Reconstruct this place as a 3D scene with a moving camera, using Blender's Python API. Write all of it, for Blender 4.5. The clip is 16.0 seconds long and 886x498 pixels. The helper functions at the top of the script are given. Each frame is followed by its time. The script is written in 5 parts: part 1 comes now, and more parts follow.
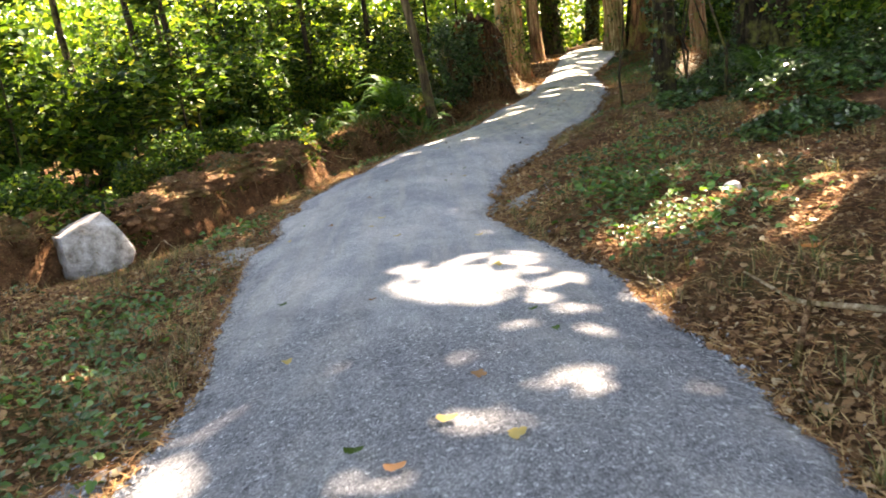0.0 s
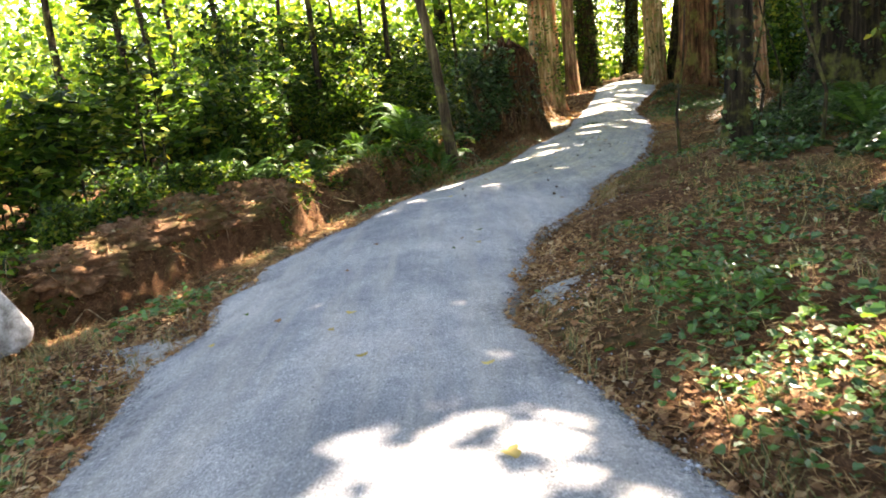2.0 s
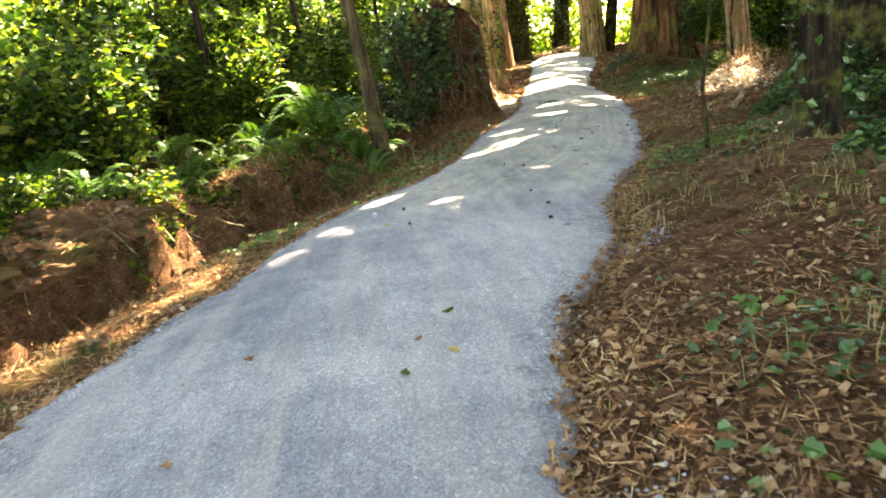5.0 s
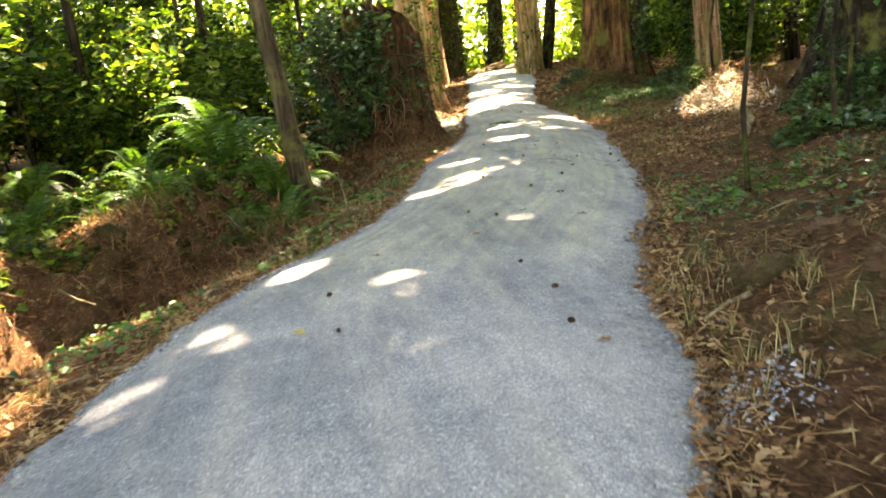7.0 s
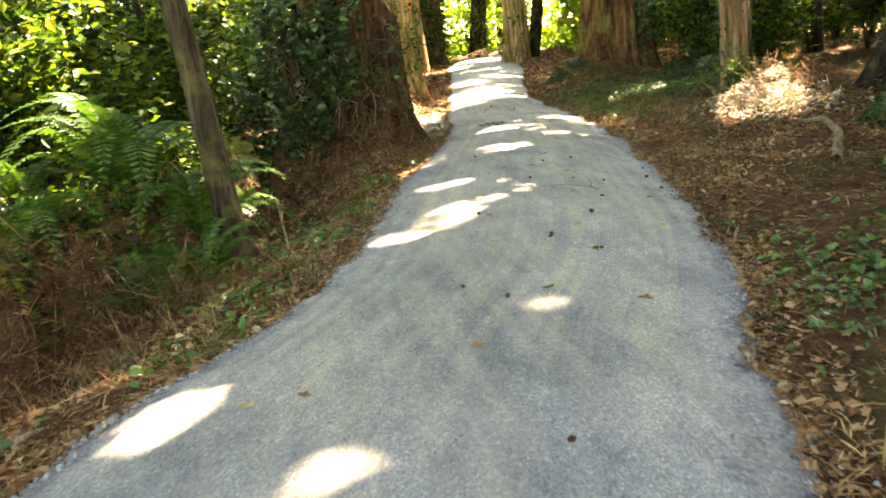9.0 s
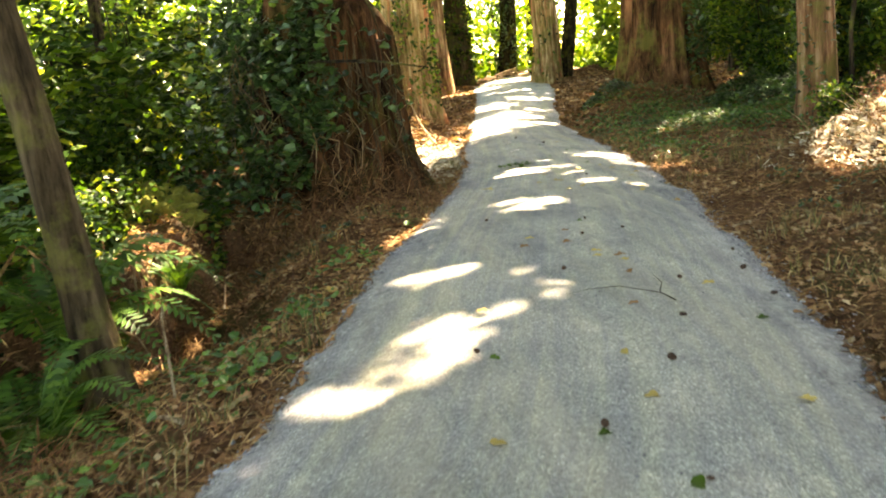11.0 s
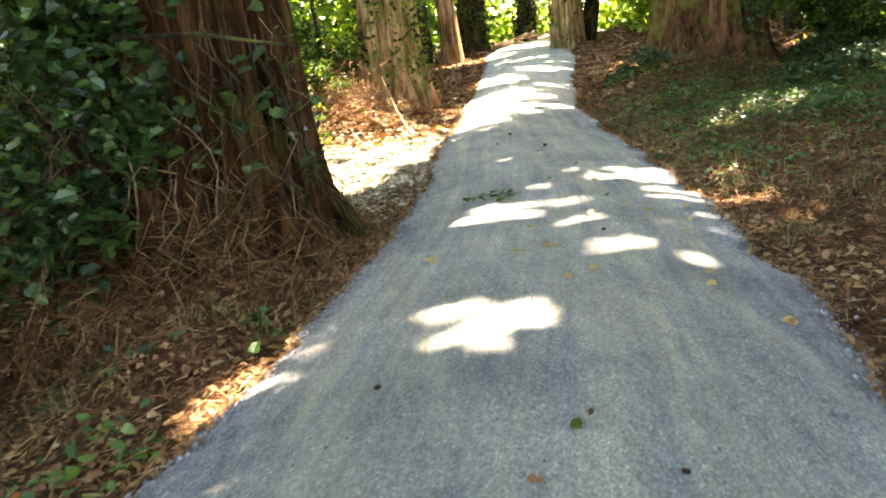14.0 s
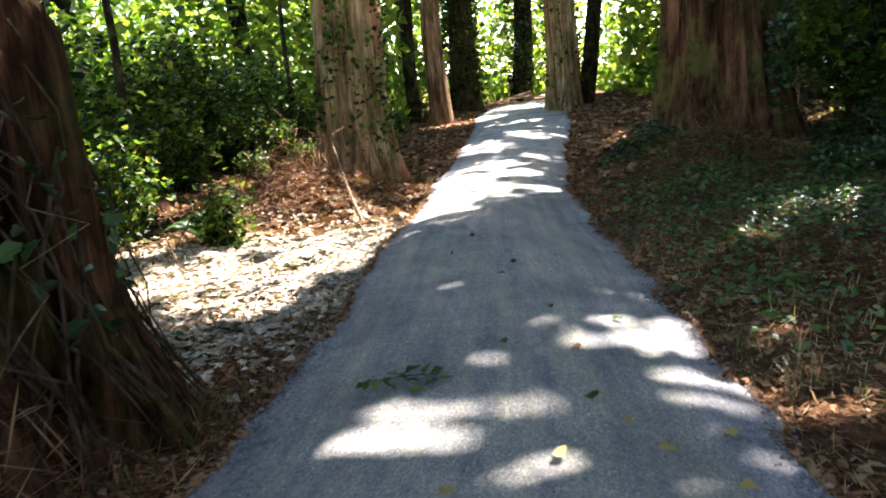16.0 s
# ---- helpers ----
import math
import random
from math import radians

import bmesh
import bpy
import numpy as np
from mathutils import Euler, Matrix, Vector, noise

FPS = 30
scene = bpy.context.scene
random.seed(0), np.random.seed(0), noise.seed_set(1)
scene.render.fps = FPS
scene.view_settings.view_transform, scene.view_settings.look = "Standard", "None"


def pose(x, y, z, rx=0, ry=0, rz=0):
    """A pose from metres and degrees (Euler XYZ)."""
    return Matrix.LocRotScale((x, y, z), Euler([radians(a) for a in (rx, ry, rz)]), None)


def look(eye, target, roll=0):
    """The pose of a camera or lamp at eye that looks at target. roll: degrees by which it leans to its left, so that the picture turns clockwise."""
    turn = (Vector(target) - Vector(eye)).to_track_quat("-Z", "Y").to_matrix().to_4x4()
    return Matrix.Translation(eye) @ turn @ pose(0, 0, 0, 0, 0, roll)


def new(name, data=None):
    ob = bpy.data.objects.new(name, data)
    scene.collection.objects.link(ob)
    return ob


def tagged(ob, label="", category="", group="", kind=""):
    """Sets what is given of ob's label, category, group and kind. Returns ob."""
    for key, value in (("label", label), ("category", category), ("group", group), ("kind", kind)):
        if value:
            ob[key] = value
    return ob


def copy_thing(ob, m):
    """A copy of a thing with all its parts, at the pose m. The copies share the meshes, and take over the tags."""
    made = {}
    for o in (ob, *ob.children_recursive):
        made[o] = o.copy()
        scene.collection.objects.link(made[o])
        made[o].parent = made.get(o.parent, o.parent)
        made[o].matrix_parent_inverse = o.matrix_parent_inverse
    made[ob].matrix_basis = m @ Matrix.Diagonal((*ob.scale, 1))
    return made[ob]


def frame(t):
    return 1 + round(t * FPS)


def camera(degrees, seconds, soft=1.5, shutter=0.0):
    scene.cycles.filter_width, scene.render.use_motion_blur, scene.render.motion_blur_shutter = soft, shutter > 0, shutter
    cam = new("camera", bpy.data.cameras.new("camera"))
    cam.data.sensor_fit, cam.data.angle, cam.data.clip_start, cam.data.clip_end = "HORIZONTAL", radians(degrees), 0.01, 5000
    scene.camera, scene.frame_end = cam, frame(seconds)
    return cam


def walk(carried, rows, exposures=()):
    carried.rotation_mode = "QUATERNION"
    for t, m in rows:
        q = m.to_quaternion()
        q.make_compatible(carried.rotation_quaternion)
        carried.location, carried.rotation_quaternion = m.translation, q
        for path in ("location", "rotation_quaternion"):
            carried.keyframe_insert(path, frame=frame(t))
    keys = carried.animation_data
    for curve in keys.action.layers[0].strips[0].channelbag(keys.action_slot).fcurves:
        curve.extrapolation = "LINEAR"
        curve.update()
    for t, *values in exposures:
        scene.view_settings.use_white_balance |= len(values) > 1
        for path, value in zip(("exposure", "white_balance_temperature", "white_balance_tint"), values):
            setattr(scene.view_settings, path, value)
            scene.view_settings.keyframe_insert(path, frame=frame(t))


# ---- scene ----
cam = camera(59.5, 16.0, soft=1.8, shutter=0.3)
METRES, EYE, TILT, LEAN, TURN = 21.1, 1.5, 0.0, 0.0, 0.0
ROWS = [
    (0.0, 0.0, 0.0, 0.0, -1.93, -14.72, 7.36),
    (0.5, 0.0055, 0.0311, -0.0013, -0.8, -15.07, 7.43),
    (1.0, 0.0103, 0.0632, -0.0018, 0.27, -13.68, 6.33),
    (1.5, 0.0125, 0.0954, -0.0022, 0.56, -12.07, 5.2),
    (2.0, 0.0138, 0.1282, -0.0037, 0.53, -12.43, 5.76),
    (2.5, 0.0133, 0.1607, -0.0045, 0.05, -12.65, 6.21),
    (3.0, 0.012, 0.1938, -0.0054, -0.82, -13.12, 6.66),
    (3.5, 0.0115, 0.2291, -0.007, -1.54, -13.94, 7.13),
    (4.0, 0.0096, 0.2612, -0.0079, -2.63, -14.4, 7.25),
    (6.5, 0.0098, 0.4146, -0.017, -9.12, -14.38, 6.28),
    (7.0, 0.0156, 0.4492, -0.0166, -10.38, -13.89, 6.17),
    (7.5, 0.0196, 0.4791, -0.0166, -11.68, -13.24, 5.68),
    (8.0, 0.0245, 0.5105, -0.016, -12.24, -13.8, 5.29),
    (10.5, 0.0647, 0.6596, -0.0173, -10.1, -15.51, 5.65),
    (11.0, 0.0757, 0.6899, -0.0171, -9.51, -13.43, 5.73),
    (11.5, 0.0864, 0.7186, -0.0187, -9.34, -12.3, 5.66),
    (12.0, 0.0982, 0.7467, -0.0195, -8.9, -13.17, 5.81),
    (12.5, 0.1104, 0.775, -0.0206, -8.21, -13.77, 6.13),
    (13.0, 0.1211, 0.8021, -0.0201, -7.52, -14.59, 6.39),
    (13.5, 0.1316, 0.8303, -0.0194, -6.96, -15.36, 6.79),
    (14.0, 0.1392, 0.8586, -0.0182, -7.75, -15.79, 6.66),
    (14.5, 0.1499, 0.8869, -0.017, -8.24, -15.28, 6.52),
    (15.0, 0.161, 0.916, -0.0158, -8.31, -13.8, 6.32),
    (15.5, 0.1709, 0.9445, -0.0151, -8.13, -12.54, 5.84),
    (16.0, 0.1806, 0.9706, -0.0153, -7.57, -11.91, 5.23),
]

EXPOSURES = [(0.0, 3.6, 8600, 22), (1.4, 3.0, 8000, 21), (2.0, 3.75, 8000, 20), (3.5, 4.3, 8400, 18), (7.0, 4.35, 9900, 18), (10.5, 4.5, 10400, 16), (12.0, 4.15, 10000, 16), (13.0, 4.6, 9200, 18), (14.0, 4.45, 8400, 18), (15.0, 3.75, 7500, 20), (16.0, 3.2, 6500, 23)]
walk(cam, [(t, pose(0, 0, EYE, TILT, LEAN, TURN) @ pose(METRES * x, METRES * y, METRES * z, 90 + pitch, roll, yaw)) for t, x, y, z, yaw, pitch, roll in ROWS], EXPOSURES)

# ---- light ----
SUN_ELEVATION, SUN_AZIMUTH = radians(52), radians(47)  # azimuth from straight ahead towards the right
TO_SUN = Vector((math.cos(SUN_ELEVATION) * math.sin(SUN_AZIMUTH), math.cos(SUN_ELEVATION) * math.cos(SUN_AZIMUTH), math.sin(SUN_ELEVATION)))
world = bpy.data.worlds.new("sky")
scene.world = world
world.use_nodes = True
sky = world.node_tree.nodes.new("ShaderNodeTexSky")
sky.sky_type, sky.sun_disc = "NISHITA", False
sky.sun_elevation, sky.sun_rotation = SUN_ELEVATION, SUN_AZIMUTH
background = world.node_tree.nodes["Background"]
background.inputs["Strength"].default_value = 0.115
world.node_tree.links.new(sky.outputs[0], background.inputs[0])
sun = new("sun", bpy.data.lights.new("sun", "SUN"))
sun.data.energy, sun.data.angle, sun.data.color = 5.0, radians(0.53), (1.0, 0.97, 0.93)
sun.matrix_world = look(TO_SUN * 50, (0, 0, 0))

rng = np.random.default_rng(7)


# ---- materials ----
class Mat:
    """A node material under construction: a principled surface and shortcuts for its textures."""

    def __init__(self, name, roughness=0.9, specular=0.3):
        self.m = bpy.data.materials.new(name)
        self.m.use_nodes = True
        self.n, self.l = self.m.node_tree.nodes, self.m.node_tree.links
        self.b = self.n["Principled BSDF"]
        self.b.inputs["Roughness"].default_value = roughness
        self.b.inputs["Specular IOR Level"].default_value = specular
        self.co = self.n.new("ShaderNodeNewGeometry")

    def noise(self, scale, detail=4.0, rough=0.6, stretch=None):
        t = self.n.new("ShaderNodeTexNoise")
        t.inputs["Scale"].default_value, t.inputs["Detail"].default_value, t.inputs["Roughness"].default_value = scale, detail, rough
        source = self.co.outputs["Position"]
        if stretch:
            mapping = self.n.new("ShaderNodeMapping")
            mapping.inputs["Scale"].default_value = stretch
            self.l.new(source, mapping.inputs["Vector"])
            source = mapping.outputs[0]
        self.l.new(source, t.inputs["Vector"])
        return t.outputs["Fac"]

    def voronoi(self, scale, output="Distance"):
        t = self.n.new("ShaderNodeTexVoronoi")
        t.inputs["Scale"].default_value = scale
        self.l.new(self.co.outputs["Position"], t.inputs["Vector"])
        return t.outputs[output]

    def ramp(self, fac, stops):
        r = self.n.new("ShaderNodeValToRGB")
        e = r.color_ramp.elements
        while len(e) < len(stops):
            e.new(0.5)
        for el, (p, c) in zip(e, stops):
            el.position, el.color = p, (*c, 1) if len(c) == 3 else c
        self.l.new(fac, r.inputs[0])
        return r.outputs[0]

    def mix(self, fac, a, b, how="MIX"):
        x = self.n.new("ShaderNodeMix")
        x.data_type, x.blend_type = "RGBA", how
        for k, v in ((0, fac), (6, a), (7, b)):
            if isinstance(v, (int, float)):
                x.inputs[k].default_value = v
            elif isinstance(v, tuple):
                x.inputs[k].default_value = (*v, 1)
            else:
                self.l.new(v, x.inputs[k])
        return x.outputs[2]

    def colour(self, socket):
        self.l.new(socket, self.b.inputs["Base Color"])
        return self

    def bump(self, fac, strength=0.5, distance=0.02):
        u = self.n.new("ShaderNodeBump")
        u.inputs["Strength"].default_value, u.inputs["Distance"].default_value = strength, distance
        self.l.new(fac, u.inputs["Height"])
        self.l.new(u.outputs[0], self.b.inputs["Normal"])
        return self


def leaf_material(name, stops, translucent=0.45, roughness=0.45, specular=0.4, brown=None):
    """Leaves that differ one by one, glossy above and letting light through."""
    k = Mat(name, roughness, specular)
    c = k.ramp(k.co.outputs["Random Per Island"], stops)
    # Broad noise patches darken the colour, as shade inside the foliage would.
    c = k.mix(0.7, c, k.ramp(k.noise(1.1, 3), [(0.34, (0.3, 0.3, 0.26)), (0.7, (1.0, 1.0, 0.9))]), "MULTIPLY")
    k.colour(c)
    tr = k.n.new("ShaderNodeBsdfTranslucent")
    k.l.new(k.mix(0.75, c, (1.0, 0.95, 0.32), "MULTIPLY"), tr.inputs["Color"])
    mx = k.n.new("ShaderNodeMixShader")
    mx.inputs[0].default_value = translucent
    k.l.new(k.b.outputs[0], mx.inputs[1])
    k.l.new(tr.outputs[0], mx.inputs[2])
    k.l.new(mx.outputs[0], k.n["Material Output"].inputs["Surface"])
    return k.m


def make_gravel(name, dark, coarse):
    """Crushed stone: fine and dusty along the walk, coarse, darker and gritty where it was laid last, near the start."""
    k = Mat(name, 0.85, 0.4)
    fine = k.noise(95 / coarse, 4, 0.8)
    base = k.ramp(fine, [(0.3, (0.12 * dark, 0.123 * dark, 0.127 * dark)), (0.5, (0.30 * dark, 0.307 * dark, 0.31 * dark)), (0.68, (0.54 * dark, 0.54 * dark, 0.53 * dark))])
    tint = k.ramp(k.noise(0.9, 6, 0.68), [(0.36, (0.66, 0.69, 0.72)), (0.5, (0.97, 0.98, 0.96)), (0.62, (1.3, 1.26, 1.18))])
    dusty = k.mix(1.0, base, tint, "MULTIPLY")
    sand = k.ramp(k.noise(2.6, 4, 0.6, (1.6, 0.12, 1)), [(0.46, (0, 0, 0)), (0.62, (0.55, 0.55, 0.55))])
    dusty = k.mix(sand, dusty, (0.40 * dark, 0.375 * dark, 0.32 * dark))
    grit = k.voronoi(58 / coarse, "Color")
    rough = k.mix(1.0, k.ramp(fine, [(0.36, (0.07, 0.073, 0.078)), (0.52, (0.20, 0.21, 0.214)), (0.66, (0.43, 0.44, 0.44))]), k.ramp(grit, [(0.0, (0.45, 0.45, 0.47)), (0.7, (1.1, 1.1, 1.1)), (0.86, (1.4, 1.4, 1.4)), (1.0, (3.0, 3.0, 2.9))]), "MULTIPLY")
    across = k.n.new("ShaderNodeAttribute")
    across.attribute_name = "across"
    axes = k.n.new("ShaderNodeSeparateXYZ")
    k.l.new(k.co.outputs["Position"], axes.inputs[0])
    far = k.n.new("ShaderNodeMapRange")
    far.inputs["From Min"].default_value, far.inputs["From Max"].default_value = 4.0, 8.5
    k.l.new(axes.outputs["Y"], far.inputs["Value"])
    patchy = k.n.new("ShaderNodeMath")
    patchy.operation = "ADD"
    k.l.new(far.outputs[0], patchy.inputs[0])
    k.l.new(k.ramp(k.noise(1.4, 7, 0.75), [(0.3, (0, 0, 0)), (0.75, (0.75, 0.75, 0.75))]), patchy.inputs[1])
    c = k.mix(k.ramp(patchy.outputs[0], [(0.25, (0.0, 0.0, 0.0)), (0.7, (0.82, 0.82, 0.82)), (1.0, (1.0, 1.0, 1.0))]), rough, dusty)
    c = k.mix(0.5, c, k.ramp(k.voronoi(85 / coarse, "Color"), [(0.0, (0.4, 0.4, 0.42)), (0.75, (1.1, 1.1, 1.1)), (1.0, (2.0, 2.0, 1.95))]), "MULTIPLY")
    pits = k.ramp(k.voronoi(17 / coarse), [(0.05, (0.45, 0.45, 0.46)), (0.16, (1, 1, 1))])
    c = k.mix(k.ramp(k.noise(3.1, 5, 0.7), [(0.45, (0, 0, 0)), (0.6, (0.9, 0.9, 0.9))]), c, k.mix(1.0, c, pits, "MULTIPLY"))
    # sand worked into the middle, in the long tracks of rake and wheels
    lane = k.n.new("ShaderNodeCombineXYZ")
    along = k.n.new("ShaderNodeMath")
    along.operation = "MULTIPLY"
    along.inputs[1].default_value = 0.018
    k.l.new(axes.outputs["Y"], along.inputs[0])
    k.l.new(across.outputs["Fac"], lane.inputs["X"])
    k.l.new(along.outputs[0], lane.inputs["Y"])
    tracks = k.noise(13.0, 4, 0.6)
    k.l.new(lane.outputs[0], tracks.node.inputs["Vector"])
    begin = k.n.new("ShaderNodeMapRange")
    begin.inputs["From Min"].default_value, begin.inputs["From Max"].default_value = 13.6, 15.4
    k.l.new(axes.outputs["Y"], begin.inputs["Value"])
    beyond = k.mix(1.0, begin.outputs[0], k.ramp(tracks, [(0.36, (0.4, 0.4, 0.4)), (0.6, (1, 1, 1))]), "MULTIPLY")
    middle = k.n.new("ShaderNodeMath")
    middle.operation = "ABSOLUTE"
    k.l.new(across.outputs["Fac"], middle.inputs[0])
    beyond = k.mix(1.0, beyond, k.ramp(middle.outputs[0], [(0.72, (1, 1, 1)), (0.92, (0.1, 0.1, 0.1))]), "MULTIPLY")
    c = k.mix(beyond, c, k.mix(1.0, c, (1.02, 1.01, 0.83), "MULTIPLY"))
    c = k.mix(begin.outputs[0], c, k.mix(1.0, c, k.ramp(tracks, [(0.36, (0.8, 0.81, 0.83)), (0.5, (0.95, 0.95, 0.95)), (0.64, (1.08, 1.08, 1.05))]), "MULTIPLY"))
    smear = k.ramp(k.noise(7.0, 5, 0.7, (1.0, 0.22, 1.0)), [(0.38, (0.88, 0.88, 0.89)), (0.6, (1.08, 1.075, 1.06))])
    c = k.mix(1.0, c, smear, "MULTIPLY")
    k.colour(c)
    k.bump(k.mix(0.5, fine, k.noise(22 / coarse, 6, 0.75)), 1.0, 0.045 * coarse)
    return k.m


def make_soil():
    k = Mat("forest_soil", 0.97, 0.05)
    c = k.ramp(k.noise(6.0, 8, 0.75), [(0.25, (0.035, 0.02, 0.012)), (0.45, (0.115, 0.063, 0.035)), (0.6, (0.2, 0.117, 0.066)), (0.78, (0.36, 0.235, 0.14))])
    straw = k.ramp(k.noise(55, 5, 0.8, (1, 0.35, 1)), [(0.45, (0.55, 0.5, 0.45)), (0.65, (1.25, 1.1, 0.95))])
    c = k.mix(1.0, c, straw, "MULTIPLY")
    moss = k.ramp(k.noise(0.7, 5, 0.7), [(0.52, (0, 0, 0)), (0.66, (0.55, 0.55, 0.55))])
    c = k.mix(moss, c, (0.06, 0.085, 0.025))
    k.colour(c).bump(k.noise(28, 8, 0.8), 1.0, 0.06)
    return k.m


def make_bark(name, dark, mid, light, fine=1.0, mossy=0.6, red=0.0):
    k = Mat(name, 0.95, 0.06)
    streak = k.noise(7.0 * fine, 7, 0.72, (1, 1, 0.09))
    c = k.ramp(streak, [(0.38, dark), (0.5, mid), (0.64, light)])
    c = k.mix(0.8, c, k.ramp(k.noise(1.6, 5), [(0.3, (0.35, 0.38, 0.3)), (0.7, (1.2, 1.1, 0.95))]), "MULTIPLY")
    moss = k.ramp(k.noise(2.3, 5, 0.7), [(0.5, (0, 0, 0)), (0.64, (mossy, mossy, mossy))])
    if red:
        c = k.mix(k.ramp(k.noise(3.0, 4, 0.6, (1, 1, 0.12)), [(0.56, (0, 0, 0)), (0.64, (red, red, red))]), c, (0.42, 0.13, 0.06))
    c = k.mix(moss, c, (0.12, 0.125, 0.028))
    k.colour(c).bump(streak, 1.0, 0.09)
    return k.m


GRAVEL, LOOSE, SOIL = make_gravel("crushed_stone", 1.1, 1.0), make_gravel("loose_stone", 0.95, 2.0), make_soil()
BARK_CEDAR = make_bark("cedar_bark", (0.045, 0.022, 0.012), (0.20, 0.105, 0.058), (0.40, 0.27, 0.17))
# Mossy, red-streaked cedar bark, lightened to imitate the glow on these trunks.
BARK_LIT = make_bark("sunlit_cedar_bark", (0.09, 0.05, 0.024), (0.33, 0.215, 0.105), (0.6, 0.47, 0.29), 1.0, 0.75, 0.7)
# Reddish cedar bark, darkened to hold the shade its trunk stands in.
BARK_RED = make_bark("shaded_cedar_bark", (0.012, 0.006, 0.004), (0.075, 0.036, 0.018), (0.20, 0.105, 0.055))
# Darker copy of the red bark, with the stump's strong shadow in its colour.
BARK_STUMP = make_bark("shaded_stump_bark", (0.007, 0.0035, 0.0022), (0.042, 0.019, 0.009), (0.15, 0.072, 0.036), 1.0, 0.2)
BARK_GREY = make_bark("grey_bark", (0.022, 0.016, 0.010), (0.068, 0.05, 0.032), (0.13, 0.10, 0.065), 1.6)
# Near-black: the deep shade on the forest trunks is put into this colour.
BARK_DARK = make_bark("shade_dark_bark", (0.006, 0.005, 0.004), (0.022, 0.017, 0.012), (0.055, 0.043, 0.03), 1.3)
LEAF_CANOPY = leaf_material("canopy_leaves", [(0, (0.03, 0.07, 0.014)), (0.6, (0.06, 0.13, 0.02)), (1, (0.11, 0.19, 0.03))], 0.4, 0.5, 0.2)
# Near-black and yellow ends put shaded gaps and sunlit leaves into the colour.
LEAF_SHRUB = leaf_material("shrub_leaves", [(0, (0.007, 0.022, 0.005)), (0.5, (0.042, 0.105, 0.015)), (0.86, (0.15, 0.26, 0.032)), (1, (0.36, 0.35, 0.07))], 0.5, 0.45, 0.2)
# Shrub greens brightened: the sunlit glow of the far woods is in the colour.
LEAF_FAR = leaf_material("sunlit_far_leaves", [(0, (0.05, 0.12, 0.018)), (0.5, (0.14, 0.28, 0.03)), (1, (0.42, 0.52, 0.07))], 0.6, 0.5, 0.3)
LEAF_IVY = leaf_material("ivy_leaves", [(0, (0.011, 0.035, 0.011)), (0.6, (0.036, 0.09, 0.024)), (1, (0.095, 0.17, 0.042))], 0.2, 0.3, 0.35)
LEAF_FERN = leaf_material("fern_fronds", [(0, (0.025, 0.075, 0.013)), (0.7, (0.06, 0.15, 0.024)), (1, (0.12, 0.22, 0.035))], 0.4, 0.45, 0.25)


# ---- the lie of the land ----
def table(y, knots):
    return np.interp(y, [k[0] for k in knots], [k[1] for k in knots])


LEFT_EDGE = [(-12, -1.2), (0, -1.6), (3.6, -1.53), (4.6, -1.58), (6.1, -1.86), (7.8, -1.97), (9.5, -1.94), (10.8, -1.8), (11.9, -1.57), (12.8, -1.15), (14.3, -0.74),
             (15.4, -0.33), (16.3, 0.36), (17, 0.82), (18, 1.2), (20, 1.8), (23.6, 3.1), (25, 3.47), (28.4, 4.13), (30, 4.58), (35.5, 5.8), (44, 7.7), (53, 9.5), (60, 12.0), (64, 16), (68, 24)]
RIGHT_EDGE = [(-12, 1.6), (0, 1.5), (3.5, 1.38), (4.5, 1.31), (5.6, 1.22), (6.6, 0.98), (7.9, 0.62), (8.6, 0.6), (9.6, 0.76), (10.7, 1.03), (11.6, 1.42), (12.6, 1.95), (13.7, 2.19),
              (14.5, 2.52), (15.5, 2.98), (16.5, 3.5), (17.6, 3.92), (21, 4.9), (23.5, 5.45), (26.6, 6.06), (30.3, 6.68), (35.2, 8.0), (44, 10.8), (53, 13.2), (60, 16.2), (64, 20), (68, 28)]
MID_HEIGHT = [(-12, 0.05), (0, -0.02), (3, -0.09), (6.6, -0.2), (9, -0.24), (12, -0.21), (16, -0.25), (20, -0.18), (25, -0.19), (30, -0.25), (40, -0.22), (50, -0.1), (58, 0.05), (70, -0.4)]
TRENCH = [(-12, -7), (6, -5.6), (8, -5.1), (10, -4.5), (12, -3.6), (14, -3.05), (16.5, -1.9), (18.3, -0.75), (20.5, 0.15), (23, 0.7), (40, 3.0), (70, 8)]


def fbm(x, y, scale, seed=0.0, octaves=3):
    """Smooth noise about -1 to 1 over arrays, from sums of turned waves."""
    out, amp = 0, 1.0
    for o in range(octaves):
        f = scale * 1.93 ** o
        a, b = 1.3 * o + seed, 2.1 * o + seed * 1.7
        u, v = x * math.cos(a) - y * math.sin(a), x * math.sin(a) + y * math.cos(a)
        out = out + amp * (np.sin(f * u + 1.7 * np.sin(f * 0.63 * v + b) + b) * np.sin(f * 0.81 * v + 1.9 * np.sin(f * 0.57 * u + a) + 2 * a))
        amp *= 0.55
    return out


def edges(y):
    wob = lambda s: 0.05 * fbm(y * 0 + s, y, 2.3, s) + 0.03 * fbm(y * 0 + s, y, 9.0, s + 1) + 0.02 * fbm(y * 0 + s, y, 31.0, s + 2)
    return table(y, LEFT_EDGE) + wob(1.0), table(y, RIGHT_EDGE) + wob(5.0)


def smooth(a, b, v):
    u = np.clip((v - a) / (b - a), 0, 1)
    return u * u * (3 - 2 * u)


